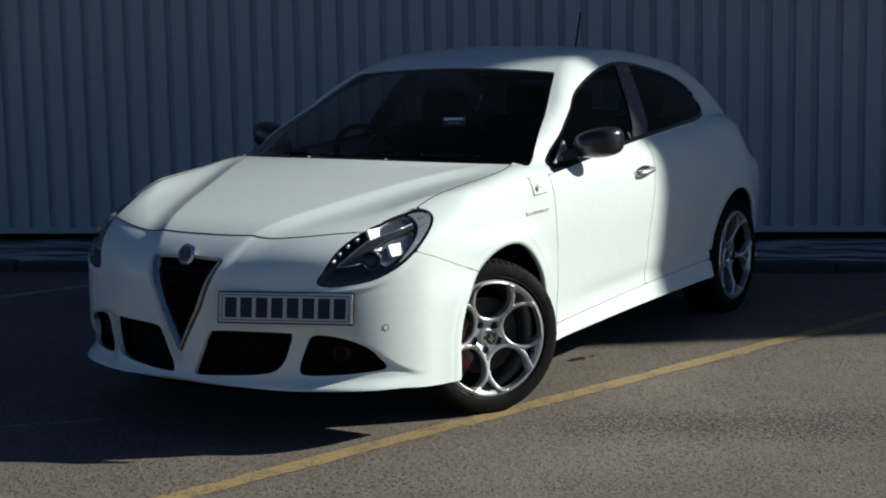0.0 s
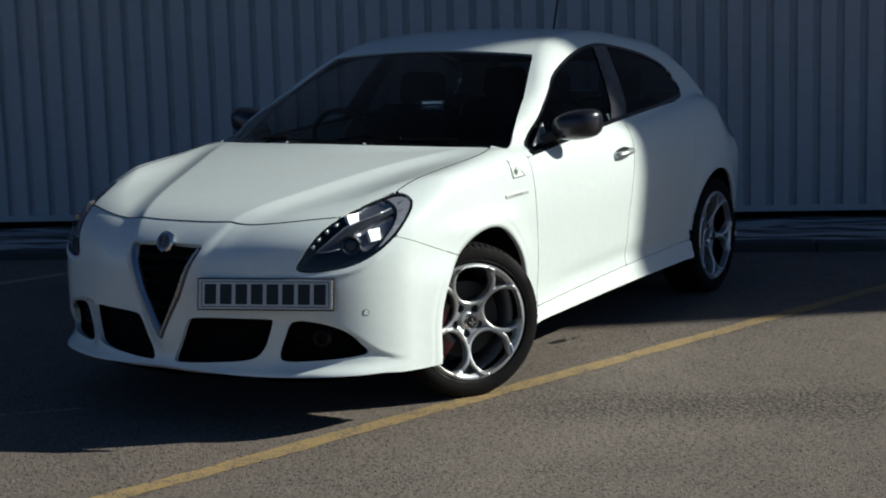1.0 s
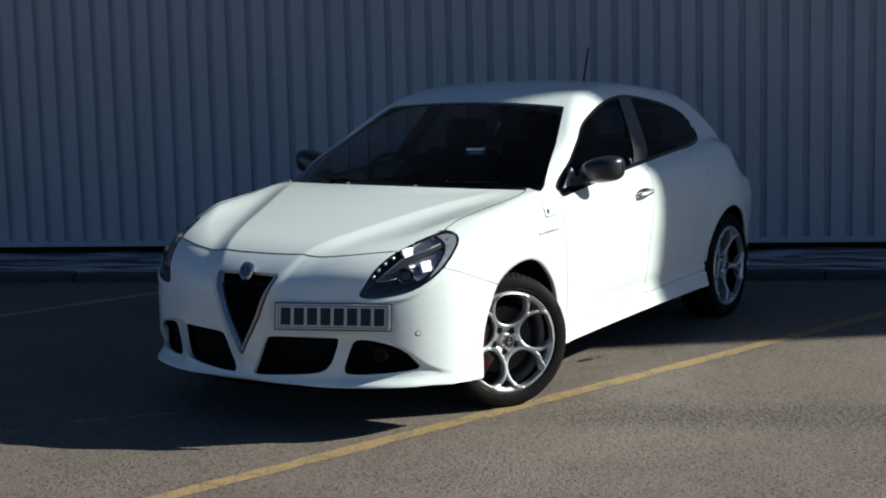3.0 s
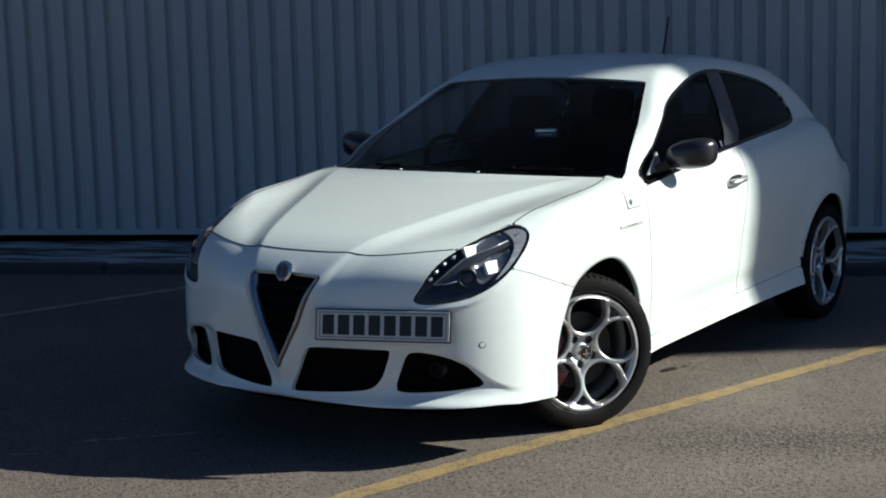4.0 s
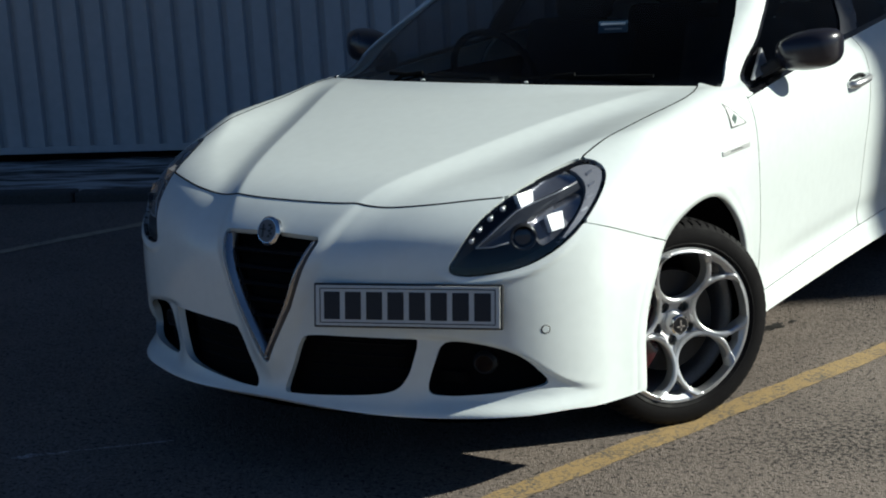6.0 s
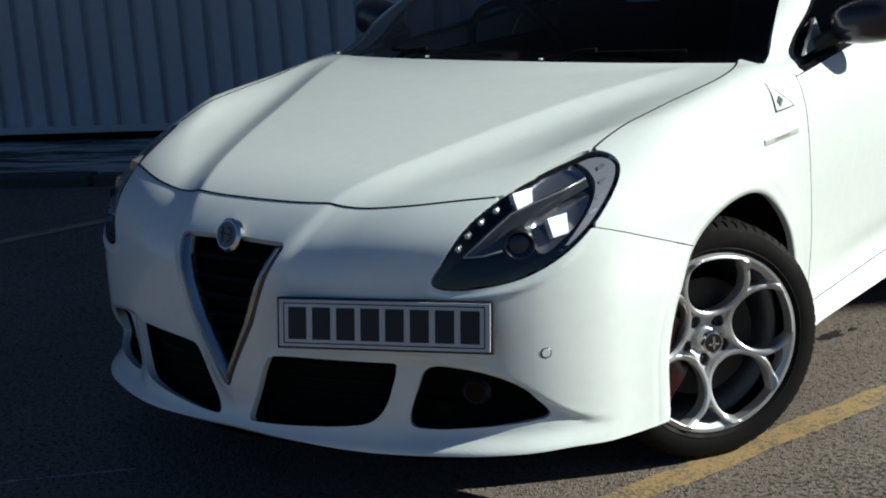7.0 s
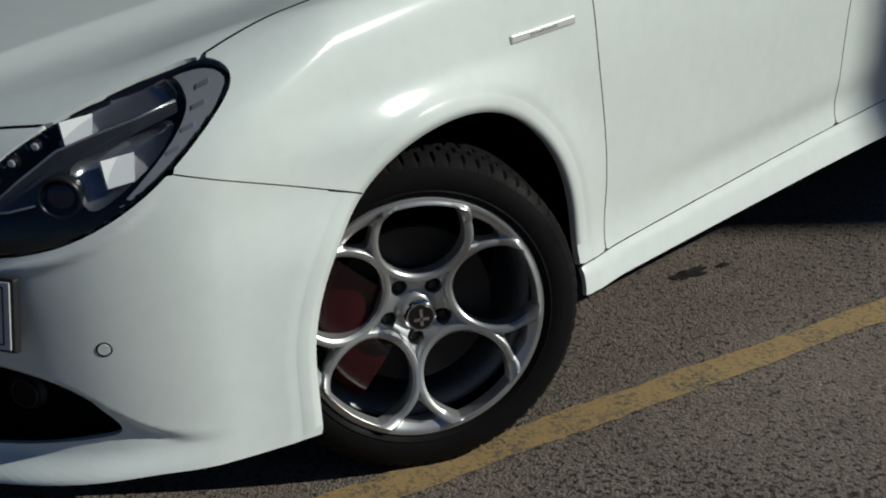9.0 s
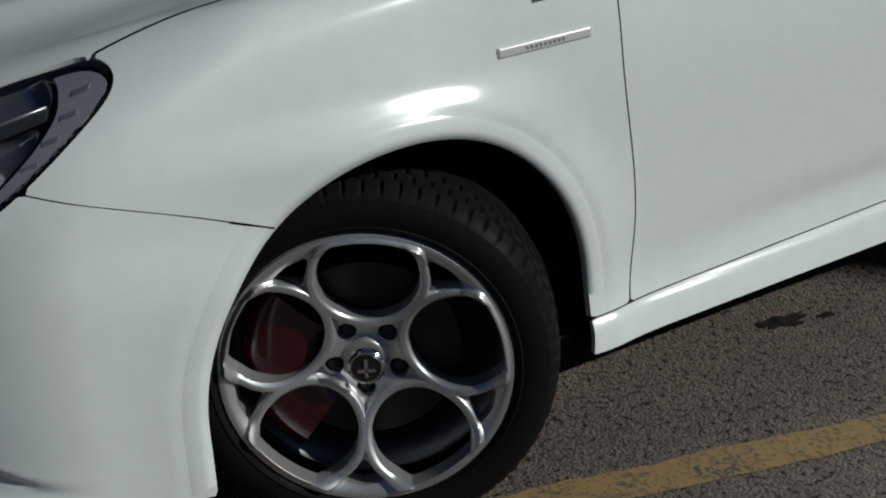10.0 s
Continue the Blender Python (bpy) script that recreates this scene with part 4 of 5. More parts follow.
for k in range(6):
    z = 0.640 - 0.046 * k
    w = float(np.interp(z, (0.318, 0.50, 0.694), (0.0, 0.103, 0.180))) - 0.029
    bm = bmesh.new()
    steps = 10
    ring = []
    for i in range(steps + 1):
        x = -w + 2 * w * i / steps
        y = surface_y(min(abs(x), 0.15), z) + 0.028
        ring.append([bm.verts.new((x, y - 0.004, z + 0.001)), bm.verts.new((x, y + 0.004, z + 0.009)), bm.verts.new((x, y + 0.028, z + 0.004)), bm.verts.new((x, y + 0.006, z - 0.006))])
    for a, b in zip(ring, ring[1:]):
        for q in range(4):
            bm.faces.new((a[q], a[(q + 1) % 4], b[(q + 1) % 4], b[q]))
    bm.faces.new(ring[0])
    bm.faces.new(ring[-1][::-1])
    part("grille_bar", bm, GRILLE_BLACK, grille)

badge = new("bonnet_badge")
badge.parent = car
badge.empty_display_size = 0.05
tagged(badge, "round chrome badge at the top of the grille")
badge.matrix_basis = pose(0, surface_y(0, 0.70) - 0.012, 0.702, 0, -18, -90)
disc_object("badge_ring", CHROME, badge, 0.010, 0.042, 0.02, bevel=0.35)
disc_object("badge_face", BADGE_GREY, badge, 0.0112, 0.033, 0.006)
bm = bmesh.new()
box(bm, 0.0118, -0.013, 0.0, 0.002, 0.005, 0.038)
box(bm, 0.0118, -0.013, 0.003, 0.002, 0.020, 0.005)
for dy, dz in ((0.010, 0.016), (0.017, 0.008), (0.010, 0.000), (0.016, -0.008), (0.009, -0.016)):
    box(bm, 0.0118, dy, dz, 0.002, 0.009, 0.006)
part("badge_relief", bm, LAMP_DARK, badge)

# lower openings: black recesses with bars, and fog lamps
for s in (1, -1):
    for name, outline in (("air_intake", [tuple(q) for q in INTAKE]), ("fog_recess", [tuple(q) for q in FOG])):
        pts = [(q[0], q[1]) for q in shrink(np.array(outline), -0.012)]
        n = len(pts)
        verts = [(s * a, surface_y(a, b) + 0.020, b) for a, b in pts] + [(s * a * 0.995, surface_y(a, b) + 0.075, b) for a, b in pts]
        faces = [(i, (i + 1) % n, n + (i + 1) % n, n + i) for i in range(n)] + [tuple(range(n, 2 * n))]
        recess = raw(name, verts, faces, VOID, car)
        if name == "air_intake":
            intake = recess
    for k in range(4):
        z = 0.283 + 0.036 * k
        path = [(s * x, surface_y(x, z) + 0.055, z) for x in np.linspace(0.10 + 0.012 * k, 0.40, 8)]
        v, f = tube(path, 0.004, 6)
        raw("intake_bar", v, f, GRILLE_BLACK, intake)
    fog = new("fog_lamp")
    fog.parent = car
    fog.empty_display_size = 0.05
    tagged(fog, "small round fog lamp in a black recess")
    fog.matrix_basis = pose(s * 0.594, surface_y(0.594, 0.338) + 0.060, 0.338, 0, 0, -90 + s * 22)
    disc_object("fog_housing", BLACK_PLASTIC, fog, 0.022, 0.034, 0.04, bevel=0.3)
    v, f = lathe([(0.018, 0.027), (0.026, 0.0265), (0.027, 0.024), (0.020, 0.023)], 32)
    raw("fog_ring", v, f, LAMP_DARK, fog, smooth=True)
    v, f = lathe([(0.021, 0.023), (0.012, 0.012), (0.010, 0.0005)], 24)
    raw("fog_reflector", v, f, LAMP_DARK, fog, smooth=True)
    disc_object("fog_glass", FOG_GLASS, fog, 0.0255, 0.0235, 0.002)
    for px, pz in ((0.766, 0.440),):
        sensor = disc_object("parking_sensor", PAINT, car, 0.0012, 0.0112, 0.006, bevel=0.3, label="round white parking sensor")
        sensor.matrix_basis = pose(s * px, surface_y(px, pz), pz, 0, 0, -90 + s * 48)
        disc_object("sensor_ring", LAMP_DARK, sensor, 0.0006, 0.0130, 0.004)

bm = bmesh.new()
box(bm, 0, 1.30, 0.30, 1.10, 4.0, 0.03)
box(bm, 0, 1.35, 0.305, 1.45, 1.7, 0.03)
part("underbody", bm, VOID, car)

# plate: bars stand for its characters
plate = new("front_plate")
plate.parent = car
plate.empty_display_size = 0.1
tagged(plate, "white front plate with black bars in a dark frame")
plate.matrix_basis = pose(0.452, -0.800, 0.521, 0, 0, 20) @ pose(0, 0, 0, -11)
bm = bmesh.new()
box(bm, 0, 0.004, 0, 0.535, 0.016, 0.122, bevel=0.003)
part("plate_frame", bm, BLACK_PLASTIC, plate)
bm = bmesh.new()
box(bm, 0, -0.005, 0.0, 0.522, 0.004, 0.111, bevel=0.001)
part("plate_face", bm, PLATE, plate)
for dx, dz, sx, sz in ((0, 0.047, 0.496, 0.0025), (0, -0.047, 0.496, 0.0025), (-0.248, 0, 0.0025, 0.094), (0.248, 0, 0.0025, 0.094)):
    bm = bmesh.new()
    box(bm, dx, -0.0075, dz, sx, 0.001, sz)
    part("plate_border", bm, INK, plate)
for k in range(8):
    bm = bmesh.new()
    box(bm, -0.2135 + 0.061 * k, -0.0078, 0.0, 0.046, 0.0016, 0.076, bevel=0.0005)
    part("plate_bar", bm, INK, plate)


# ---- headlamps: housing, inner parts and a clear cover on the body's skin ----
def lamp_point(a, z, depth):
    """A point on the body's skin at the lamp's own coordinates, sunk by depth."""
    return np.array((0.6 * a, 0.8 * a, z)) + np.array((0.8, -0.6, 0.0)) * (lamp_table(a, z) - depth)


lamp_skin = panel("lamp_cover", d_lamp - 0.0045, LAMP_GLASS, car, 0.0, lift=-0.001)
lamp_skin += panel("lamp_seal", np.minimum(d_lamp - 0.0008, 0.0055 - d_lamp), BLACK_GLOSS, car, 0.012, lift=-0.0015)
TRIM = closed([(-0.10, 0.790), (-0.005, 0.832), (0.088, 0.864), (0.15, 0.876), (0.205, 0.864), (0.216, 0.834), (0.185, 0.79), (0.100, 0.712), (0.03, 0.656), (-0.02, 0.632), (-0.01, 0.640), (0.045, 0.692), (0.103, 0.752), (0.134, 0.797), (0.138, 0.824), (0.120, 0.848), (0.08, 0.842), (-0.005, 0.812), (-0.09, 0.775)], 3)
d_trim = np.minimum(inside(TRIM, lamp_a, bz), d_lamp - 0.009)
lamp_skin += panel("lamp_trim", d_trim, TRIM_SILVER, car, 0.03, lift=-0.005)
for s in (1, -1):
    lamp = new("headlamp")
    lamp.parent = car
    lamp.empty_display_size = 0.1
    tagged(lamp, "teardrop headlamp with dark bezel, projector and small leds")
    for ob in lamp_skin[(0 if s > 0 else 1)::2]:
        ob.parent = lamp

    def place(a, z, depth):
        p = lamp_point(a, z, depth)
        return Vector((s * p[0], p[1], p[2]))

    def slab(name, outline, mat, front, back, smooth=False, bowl=0.0):
        """A piece that follows the lamp's face, with sides; bowl sinks its middle."""
        n = len(outline)
        ca, cz = sum(q[0] for q in outline) / n, sum(q[1] for q in outline) / n
        verts = [place(a, z, front) for a, z in outline] + [place(a, z, back) for a, z in outline]
        verts += [place(ca + (a - ca) * 0.55, cz + (z - cz) * 0.55, front + bowl * 0.7) for a, z in outline] + [place(ca, cz, front + bowl)]
        faces = [(i, (i + 1) % n, n + (i + 1) % n, n + i) for i in range(n)]
        faces += [(i, (i + 1) % n, 2 * n + (i + 1) % n, 2 * n + i) for i in range(n)] + [(2 * n + i, 2 * n + (i + 1) % n, 3 * n) for i in range(n)]
        return raw(name, verts, faces, mat, lamp, smooth=smooth)

    turn = -50 if s > 0 else -130
    ring0 = [place(a, z, 0.016) for a, z in LAMP]
    ring1 = [place(a * 0.93 - 0.002, 0.73 + (z - 0.73) * 0.93, 0.060) for a, z in LAMP]
    n = len(ring0)
    raw("lamp_bowl", ring0 + ring1, [(i, (i + 1) % n, n + (i + 1) % n, n + i) for i in range(n)] + [tuple(range(n, 2 * n))], LAMP_DARK, lamp)
    slab("beam_reflector", closed([(-0.058, 0.764), (-0.020, 0.798), (0.055, 0.832), (0.105, 0.840), (0.124, 0.812), (0.060, 0.784), (0.0, 0.768)], 3), REFLECTOR, 0.015, 0.05, True, 0.02)
    slab("dip_reflector", closed([(-0.04, 0.735), (0.02, 0.762), (0.085, 0.780), (0.118, 0.782), (0.088, 0.738), (0.036, 0.694), (-0.01, 0.668), (-0.03, 0.690)], 3), REFLECTOR, 0.014, 0.05, True, 0.022)
    slab("lamp_blade", [(-0.182, 0.670), (-0.125, 0.715), (-0.062, 0.757), (0.0, 0.778), (0.06, 0.795), (0.122, 0.816), (0.124, 0.800), (0.06, 0.778), (0.0, 0.757), (-0.045, 0.733), (-0.085, 0.700), (-0.098, 0.682), (-0.14, 0.672)], FLANK, 0.012, 0.03)
    for way in (((-0.182, 0.670), (-0.125, 0.715), (-0.062, 0.757), (0.0, 0.778), (0.06, 0.795), (0.122, 0.816)), ((-0.182, 0.670), (-0.14, 0.672), (-0.098, 0.682))):
        v, f = tube([place(a, z, 0.011) for a, z in way], 0.0024, 6)
        raw("blade_edge", v, f, SATIN, lamp, smooth=True)
    for a, z, w, h in ((-0.024, 0.785, 0.052, 0.040), (0.037, 0.728, 0.052, 0.046)):
        base = lamp_point(a, z, 0.008)
        out = Vector((0.85, -0.34, 0.38)).normalized()
        along = Vector((0.25, 0.92, 0.08)).cross(out).cross(out).normalized()
        up = out.cross(along).normalized()
        verts = []
        for p, q, d in ((-1, -1, 0), (1, -1, 0), (1.1, 1, 0), (-0.5, 1, 0), (-1, -1, -0.02), (1, -1, -0.02), (1.1, 1, -0.02), (-0.5, 1, -0.02)):
            c = Vector(base) + along * (p * w / 2) + up * (q * h / 2) + out * d
            verts.append((s * c.x, c.y, c.z))
        # the sunward lamp's facets get the paler, sunlit colour; the other lamp's don't
        raw("reflector_facet", verts, [(0, 1, 2, 3), (0, 1, 5, 4), (1, 2, 6, 5), (2, 3, 7, 6), (3, 0, 4, 7)], FACET_LIT if s > 0 else REFLECTOR, lamp)
    base = lamp_point(-0.056, 0.692, 0.030)
    m = pose(s * base[0], base[1], base[2], 0, 0, turn)
    v, f = lathe([(-0.01, 0.036), (0.020, 0.036), (0.024, 0.033), (0.022, 0.030), (0.010, 0.029)], 36)
    raw("projector_ring", v, f, LAMP_DARK, lamp, smooth=True).matrix_basis = m
    v, f = lathe([(0.006 + 0.014 * math.cos(w), 0.0005 + 0.029 * math.sin(w)) for w in np.linspace(0, math.pi / 2, 7)], 30)
    raw("projector_lens", v, f, BLACK_GLOSS, lamp, smooth=True).matrix_basis = m
    for a, z in ((-0.190, 0.688), (-0.165, 0.715), (-0.131, 0.741), (-0.093, 0.763)):
        base = lamp_point(a, z, 0.014)
        disc_object("led_socket", LAMP_DARK, lamp, 0.004, 0.011, 0.014, bevel=0.3).matrix_basis = pose(s * base[0], base[1], base[2], 0, 0, turn)
        disc_object("led", LED, lamp, 0.0065, 0.0072, 0.012, bevel=0.4).matrix_basis = pose(s * base[0], base[1], base[2], 0, 0, turn)
    for a, z in ((0.148, 0.838), (0.140, 0.812), (0.122, 0.783), (0.098, 0.753)):
        a += 0.016
        slab("trim_slot", [(a - 0.009, z - 0.009), (a + 0.011, z - 0.002), (a + 0.011, z + 0.004), (a - 0.009, z - 0.003)], SATIN, 0.0044, 0.010)

# ---- side details ----
for s in (1, -1):
    mir = new("door_mirror")
    mir.parent = car
    mir.empty_display_size = 0.1
    tagged(mir, "dark glossy door mirror housing on a black foot")
    bm = bmesh.new()
    bmesh.ops.create_uvsphere(bm, u_segments=36, v_segments=20, radius=1.0)
    for v in bm.verts:
        x, y, z = v.co
        y = min(y, 0.35)
        e = 0.62
        x, z = math.copysign(abs(x) ** e, x), math.copysign(abs(z) ** e, z)
        z *= 0.068 * (1 - 0.16 * (x < 0) * abs(x)) 
        v.co = Vector((s * (0.928 + 0.106 * x), 0.845 + 0.085 * y + 0.02 * x, 1.046 + z + 0.012 * x))
    part("mirror_cap", bm, MIRROR_CAP, mir, "dark glossy cap", smooth=True)
    bm = bmesh.new()
    box(bm, s * 0.922, 0.873, 1.046, 0.15, 0.006, 0.078, bevel=0.002)
    part("mirror_glass", bm, CHROME, mir)
    bm = bmesh.new()
    for p in ((0.79, 0.69, 0.955), (0.785, 0.69, 0.990), (0.80, 0.85, 0.950), (0.79, 0.85, 1.010), (0.875, 0.80, 1.0), (0.875, 0.80, 1.055), (0.875, 0.875, 1.0), (0.875, 0.875, 1.055)):
        bm.verts.new((s * p[0], p[1], p[2]))
    bmesh.ops.convex_hull(bm, input=list(bm.verts))
    bmesh.ops.bevel(bm, geom=list(bm.edges), offset=0.007, segments=2, affect="EDGES")
    part("mirror_foot", bm, BLACK_PLASTIC, mir)
    # triangle at the window corner; its bright metal stands in for a reflection
    sail = [(0.635, 0.968), (0.79, 1.058), (0.79, 0.985)]
    verts = [(s * (surface_x(a, b) + 0.003), a, b) for a, b in sail] + [(s * (surface_x(a, b) - 0.006), a, b) for a, b in sail]
    raw("mirror_sail", verts, [(0, 1, 2), (0, 3, 4, 1), (1, 4, 5, 2), (2, 5, 3, 0)], SATIN, mir, "triangular cover, a reflection put into its bright colour")
    # handle
    hd = new("door_handle")
    hd.parent = car
    hd.empty_display_size = 0.1
    tagged(hd, "bright metal pull handle")
    x0 = surface_x(1.44, 0.872)
    v, f = tube([(s * (x0 - 0.004), 1.325, 0.863), (s * (x0 + 0.022), 1.345, 0.865), (s * (x0 + 0.030), 1.40, 0.869), (s * (x0 + 0.028), 1.46, 0.874), (s * (x0 + 0.02), 1.49, 0.876), (s * (x0 - 0.004), 1.505, 0.877)], 0.014, 12)
    raw("grip", v, f, SATIN, hd, smooth=True)
    v, f = lathe([(-0.004, 0.0005), (-0.004, 1.0), (0.002, 0.97), (0.002, 0.80), (-0.001, 0.70), (-0.001, 0.0005)], 40)
    raw("handle_recess", [(s * (x0 + a), 1.412 + 0.092 * q, 0.869 + 0.026 * r + 0.008 * q) for a, q, r in v], f, BLACK_PLASTIC, hd)
    # bright strip on the wing
    bm = bmesh.new()
    box(bm, 0, 0, 0, 0.008, 0.176, 0.018, bevel=0.0035)
    st = part("wing_strip", bm, BRIGHT, car, "bright metal strip on the front wing")
    lean = math.degrees(math.atan2(surface_x(0.43, 0.792) - surface_x(0.265, 0.786), 0.165))
    st.matrix_basis = pose(s * (surface_x(0.43, 0.792) + surface_x(0.265, 0.786)) / 2, 0.348, 0.789, 2.5, 0, -s * lean)
    for k in range(9):
        bm = bmesh.new()
        box(bm, s * 0.0045, -0.034 + 0.0085 * k, 0, 0.0012, 0.004, 0.006)
        part("strip_bar", bm, SATIN, st)
    # triangular badge
    tri = [(0.325, 0.938), (0.332, 0.855), (0.432, 0.860)]
    for inset, mat, up, nm in ((0.0, FLANK, 0.0012, "wing_badge"), (0.0045, STICKER_WHITE, 0.0026, "badge_field")):
        pa, pb, pc = shrink(np.array(tri), inset) if inset else np.array(tri)
        verts, at = [], {}
        for i in range(9):
            for j in range(9 - i):
                a, c = pa + (pb - pa) * i / 8 + (pc - pa) * j / 8
                at[i, j] = len(verts)
                verts.append((s * (surface_x(a, c) + up), a, c))
        faces = [(at[i, j], at[i + 1, j], at[i, j + 1]) for i in range(8) for j in range(8 - i)]
        faces += [(at[i + 1, j], at[i + 1, j + 1], at[i, j + 1]) for i in range(7) for j in range(7 - i)]
        plaque = raw(nm, verts, faces, mat, plaque if inset else car, "" if inset else "small triangular badge", smooth=True)
    for da, db in ((0, 0.008), (0, -0.007), (0.008, 0.001), (-0.007, 0.001)):
        b = disc_object("badge_leaf", BADGE_GREEN, plaque.parent, 0.0040, 0.0075, 0.003, steps=14)
        b.matrix_basis = pose(s * surface_x(0.360 + da, 0.882 + db), 0.360 + da, 0.882 + db, 0, 0, 0 if s > 0 else 180)

# dark joints between bonnet, wing and doors
for s in (1, -1):
    for seam, top in ((door_y, 0.925), (mid_y, 1.0)):
        joint = []
        for z in np.linspace(0.268 + 0.037 * float(seam(0.3)), top, 60):
            y = float(seam(z))
            joint.append((s * (surface_x(y, z) - 0.0012), y, z))
        v, f = tube(joint, 0.0021, 6)
        raw("door_seal", v, f, VOID, car, smooth=True)
    joint = []
    for y in np.linspace(-0.333, 0.385, 60):
        x = float(hood_x(y))
        joint.append((s * x, y, 0.5 + top_table(x, y) - 0.0012))
    v, f = tube(joint, 0.0029, 6)
    raw("bonnet_seal", v, f, VOID, car, smooth=True)

front_table = Table(np.linspace(0, 0.65, 66), np.linspace(-0.80, -0.45, 71), lambda u, v: (stacked(u, v, 0.5), stacked(0 * u, 0.0, 1.0)), 0.0, 0.9)
joint = [(x, float(seam_y(abs(x))), 0.5 + front_table(abs(x), float(seam_y(abs(x)))) - 0.0012) for x in np.linspace(-0.622, 0.622, 89)]
v, f = tube(joint, 0.0034, 6)
raw("bonnet_seal", v, f, VOID, car, smooth=True)

# rolled lips round the front arches, crossed by the joint of bumper and wing
arch_table = Table(np.linspace(-0.44, 0.52, 97), np.linspace(0.16, 0.76, 61), lambda u, v: (stacked(0.2, u, v), stacked(1.0 + 0 * u, 0.0, 0.0)), 0.0, 1.2)
for s in (1, -1):
    verts, faces = [], []
    for i in range(101):
        t = 0.02 + (math.pi + 0.25) * i / 100
        for r, up in ((0.3525, -0.004), (0.3525, 0.0006), (0.368, 0.0011), (0.3835, 0.0008), (0.3900, -0.0008)):
            y, z = 0.077 + r * (math.cos(t) if t < math.pi / 2 else math.cos(min(t, math.pi)) / 0.94), 0.310 + r * math.sin(t) / 0.942
            verts.append((s * (0.2 + arch_table(y, z) + up), y, z))
    for i in range(100):
        for k in range(4):
            faces.append((5 * i + k, 5 * i + k + 1, 5 * i + k + 6, 5 * i + k + 5))
    raw("arch_lip", verts, faces, PAINT, car, smooth=True)
    joint = []
    for y in np.linspace(-0.225, -0.160, 14):
        z = 0.713 - 0.353 * (y + 0.47)
        joint.append((s * (0.2 + arch_table(y, z) + 0.0004), y, z))
    v, f = tube(joint, 0.0017, 6)
    raw("wing_seal", v, f, VOID, car, smooth=True)

# aerial at the back of the roof
aerial = new("aerial")
aerial.parent = car
aerial.empty_display_size = 0.05
zr = float(roofline(2.42))
v, f = tube([(0, 2.42, zr - 0.002), (0, 2.43, zr + 0.03), (0, 2.50, zr + 0.235)], 0.0065, 8)
raw("rod", v, f, BLACK_PLASTIC, aerial)
v, f = tube([(0, 2.40, zr - 0.004), (0, 2.42, zr + 0.012), (0, 2.435, zr + 0.035)], 0.012, 10)
raw("aerial_base", v, f, BLACK_PLASTIC, aerial, smooth=True)

# wipers and scuttle
bm = bmesh.new()
rows = []
for i in range(41):
    x = -0.73 + 1.46 * i / 40
    y = float(base_y(x))
    rows.append([bm.verts.new((x, y - 0.03, 0.95)), bm.verts.new((x, y + 0.10, 0.962))])
for a, b in zip(rows, rows[1:]):
    bm.faces.new((a[0], b[0], b[1], a[1]))
part("scuttle", bm, BLACK_PLASTIC, car)


for path in ([(0.12, 0.250, 1.010), (0.35, 0.280, 1.014), (0.60, 0.350, 1.014)], [(-0.42, 0.298, 1.012), (-0.25, 0.262, 1.012), (0.05, 0.236, 1.008)]):
    wiper = new("wiper")
    wiper.parent = car
    wiper.empty_display_size = 0.05
    v, f = tube(path, 0.006, 8)
    raw("wiper_blade", v, f, VOID, wiper)
    mid = Vector(path[1])
    v, f = tube([mid + Vector((0, 0, 0.008)), mid + Vector((-0.08, -0.012, 0.0)), mid + Vector((-0.13, -0.02, -0.035))], 0.008, 8)
    raw("wiper_arm", v, f, VOID, wiper)
for x in (-0.22, 0.20):
    bm = bmesh.new()
    box(bm, x, base_y(x) + 0.012, 1.002, 0.014, 0.010, 0.006, bevel=0.002)
    part("washer_jet", bm, STICKER_WHITE, car)

# ---- interior ----
def seat(x, y):
    st = new("seat")
    st.parent = car
    st.empty_display_size = 0.1
    for nm, c, sz, rx in (("cushion", (0, 0, 0.50), (0.50, 0.50, 0.16), 6), ("backrest", (0, 0.34, 0.80), (0.48, 0.14, 0.60), -20), ("headrest", (0, 0.47, 1.17), (0.26, 0.10, 0.18), -14)):
        bm = bmesh.new()
        box(bm, 0, 0, 0, *sz, bevel=0.045)
        o = part(nm, bm, FABRIC, st, smooth=True)
        o.matrix_basis = pose(x + c[0], y + c[1], c[2], rx)
    return st


for x, y in ((0.37, 1.15), (-0.37, 1.15), (0.37, 2.05), (-0.37, 2.05)):
    seat(x, y)
bm = bmesh.new()
box(bm, 0, 0.62, 0.83, 1.44, 0.42, 0.16, bevel=0.05)
box(bm, -0.37, 0.66, 0.925, 0.36, 0.26, 0.07, bevel=0.03)
part("dashboard", bm, DASH, car, smooth=True)
ring = [(-0.37 + 0.185 * math.cos(t), 0.90 - 0.185 * math.sin(t) * 0.35, 0.93 + 0.185 * math.sin(t) * 0.93) for t in np.linspace(0, 2 * math.pi, 36, endpoint=False)]
v, f = tube(ring, 0.014, 8, True)
raw("steering_wheel", v, f, DASH, car, smooth=True)
bm = bmesh.new()
box(bm, 0, 1.6, 0.32, 1.5, 2.6, 0.04)
part("cabin_floor", bm, FABRIC, car)
headlining = np.minimum.reduce([bz - 1.30, by - 1.1, 2.8 - by, -(d_side + 0.02), -(d_screen + 0.02)])
panel("headlining", headlining, FABRIC, car, 0.0, both=True, lift=-0.03)
bm = bmesh.new()
box(bm, 0, 0, 0, 0.100, 0.002, 0.042)
st = part("window_sticker", bm, STICKER, car, "small pale blue sticker on the glass")
st.matrix_basis = pose(0.329, 0.585, 1.148, -28, 0, 22)
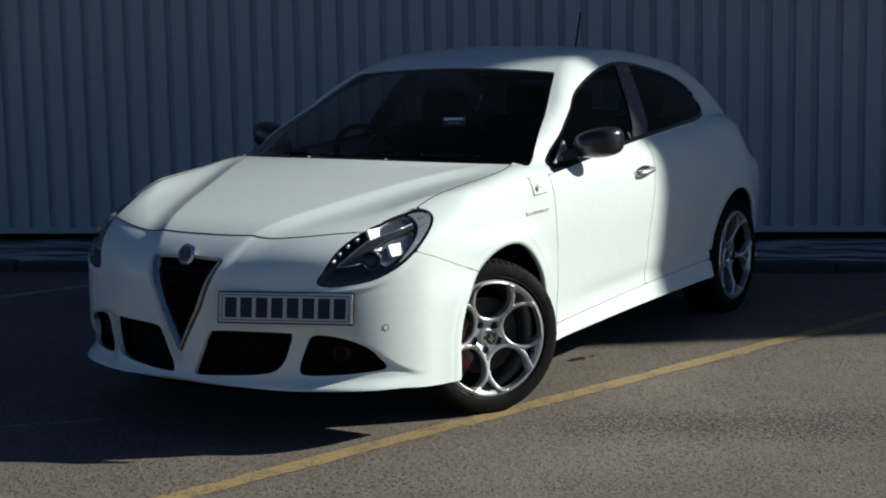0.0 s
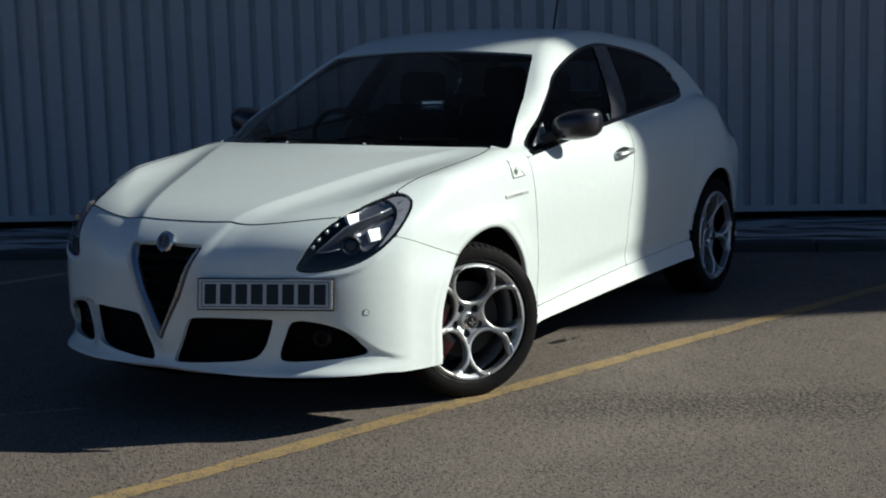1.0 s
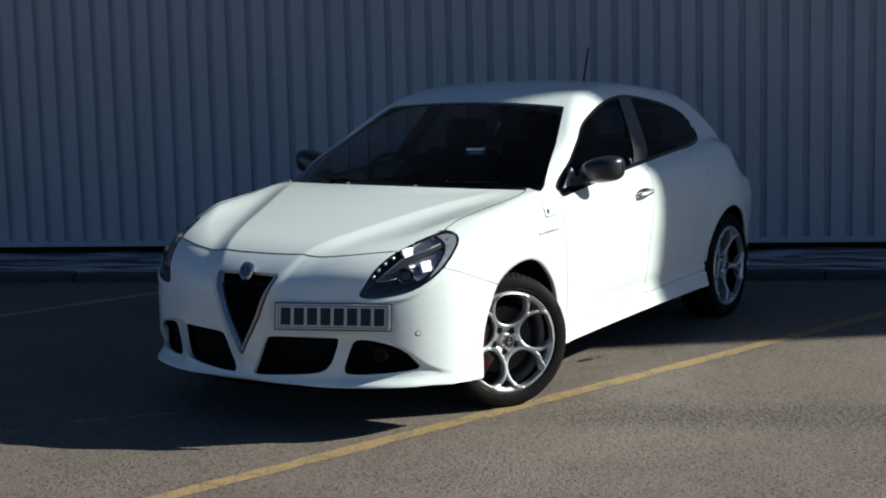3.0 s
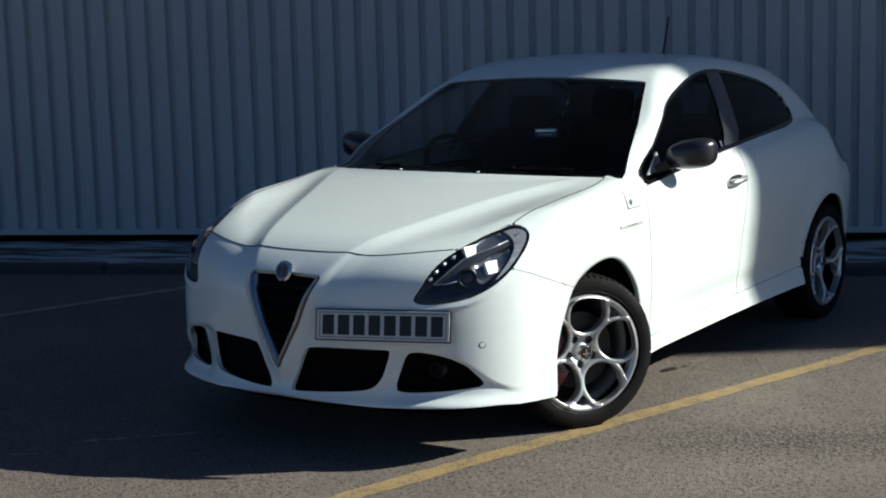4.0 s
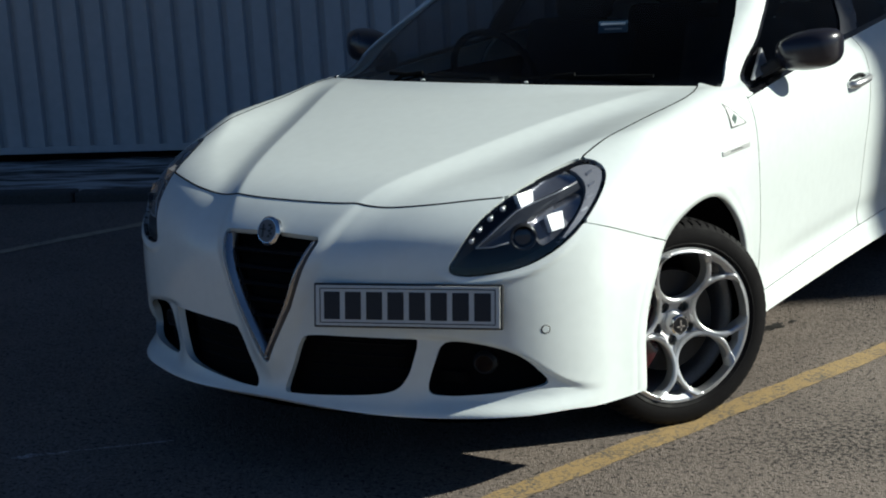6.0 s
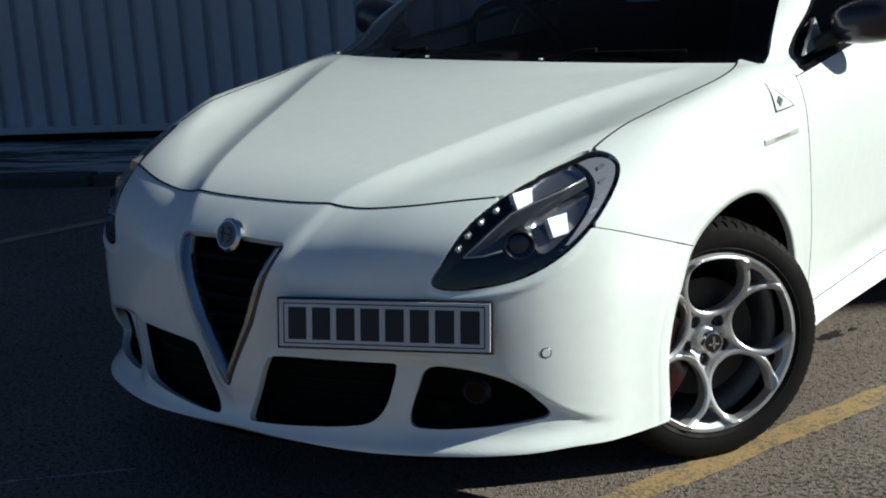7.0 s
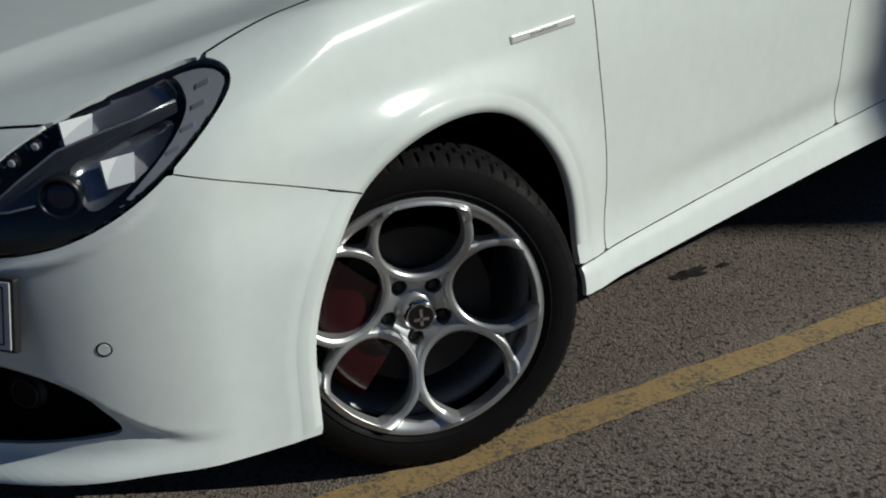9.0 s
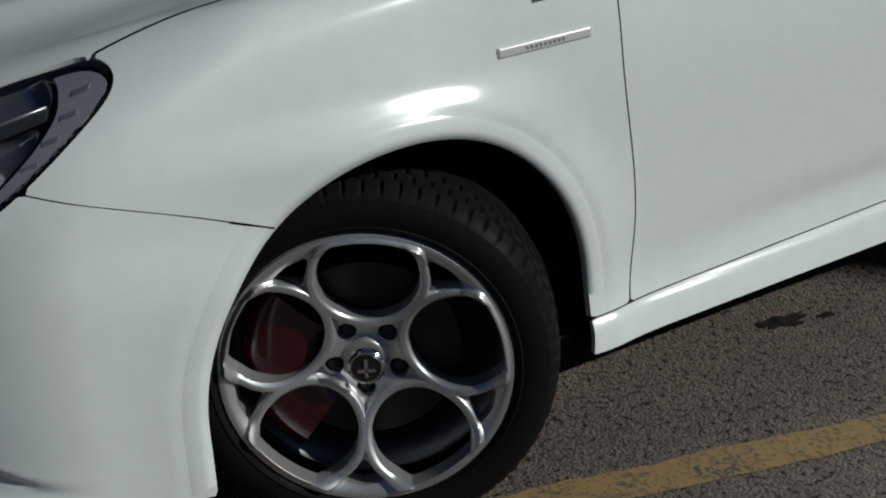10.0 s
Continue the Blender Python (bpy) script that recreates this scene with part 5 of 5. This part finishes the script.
bm = bmesh.new()
box(bm, 0, -0.0018, 0.009, 0.084, 0.001, 0.009)
box(bm, 0, -0.0018, -0.008, 0.060, 0.001, 0.006)
part("sticker_bar", bm, STICKER_WHITE, st)
bm = bmesh.new()
box(bm, 0, 0, 0, 0.002, 0.05, 0.04)
st = part("window_sticker", bm, STICKER_WHITE, car, "small white sticker in the window corner")
st.matrix_basis = pose(surface_x(1.50, 1.03) - 0.012, 1.50, 1.035, 0, -27, 0)

# stains beside the sill
def stain(cx, cy, size, seed):
    verts, faces = [(cx, cy, 0.002)], []
    for i in range(40):
        w = 2 * math.pi * i / 40
        d = Vector((math.cos(w), math.sin(w), 0))
        r = size * (1 + 0.55 * noise.noise(d * 1.6 + Vector((0, 0, seed))) + 0.45 * noise.noise(d * 5 + Vector((0, 0, seed))))
        verts.append((cx + r * 0.75 * d.x + 0.25 * size * d.y, cy + r * 1.5 * d.y, 0.002))
    faces = [(0, 1 + i, 1 + (i + 1) % 40) for i in range(40)]
    return tagged(raw("oil_stain", verts, faces, OIL), "dark oil stain on the asphalt beside the sill", "stain", kind="structure")


stain(0.685, 1.09, 0.036, 2.0)
stain(0.72, 1.19, 0.015, 7.0)


# the whole body: the nose drawn a little forward and up, the tail settled on its wheels
bpy.context.view_layer.update()


def rake(p):
    f = ramp01((-0.2 - p[:, 1]) / 0.55)
    return np.stack([p[:, 0], p[:, 1] - 0.042 * f, p[:, 2] + 0.012 * (1 - ramp01((p[:, 1] - 1.2) / 1.3)) + 0.010 * f], 1)


for ob in car.children_recursive:
    if ob.type == "MESH" and not (ob.parent.name.startswith("wheel") or ob.name.startswith("arch_liner")):
        m = np.array(ob.matrix_world)
        co = np.empty(len(ob.data.vertices) * 3)
        ob.data.vertices.foreach_get("co", co)
        p = rake(co.reshape(-1, 3) @ m[:3, :3].T + m[:3, 3])
        m = np.linalg.inv(m)
        ob.data.vertices.foreach_set("co", (p @ m[:3, :3].T + m[:3, 3]).ravel())
        ob.data.update()
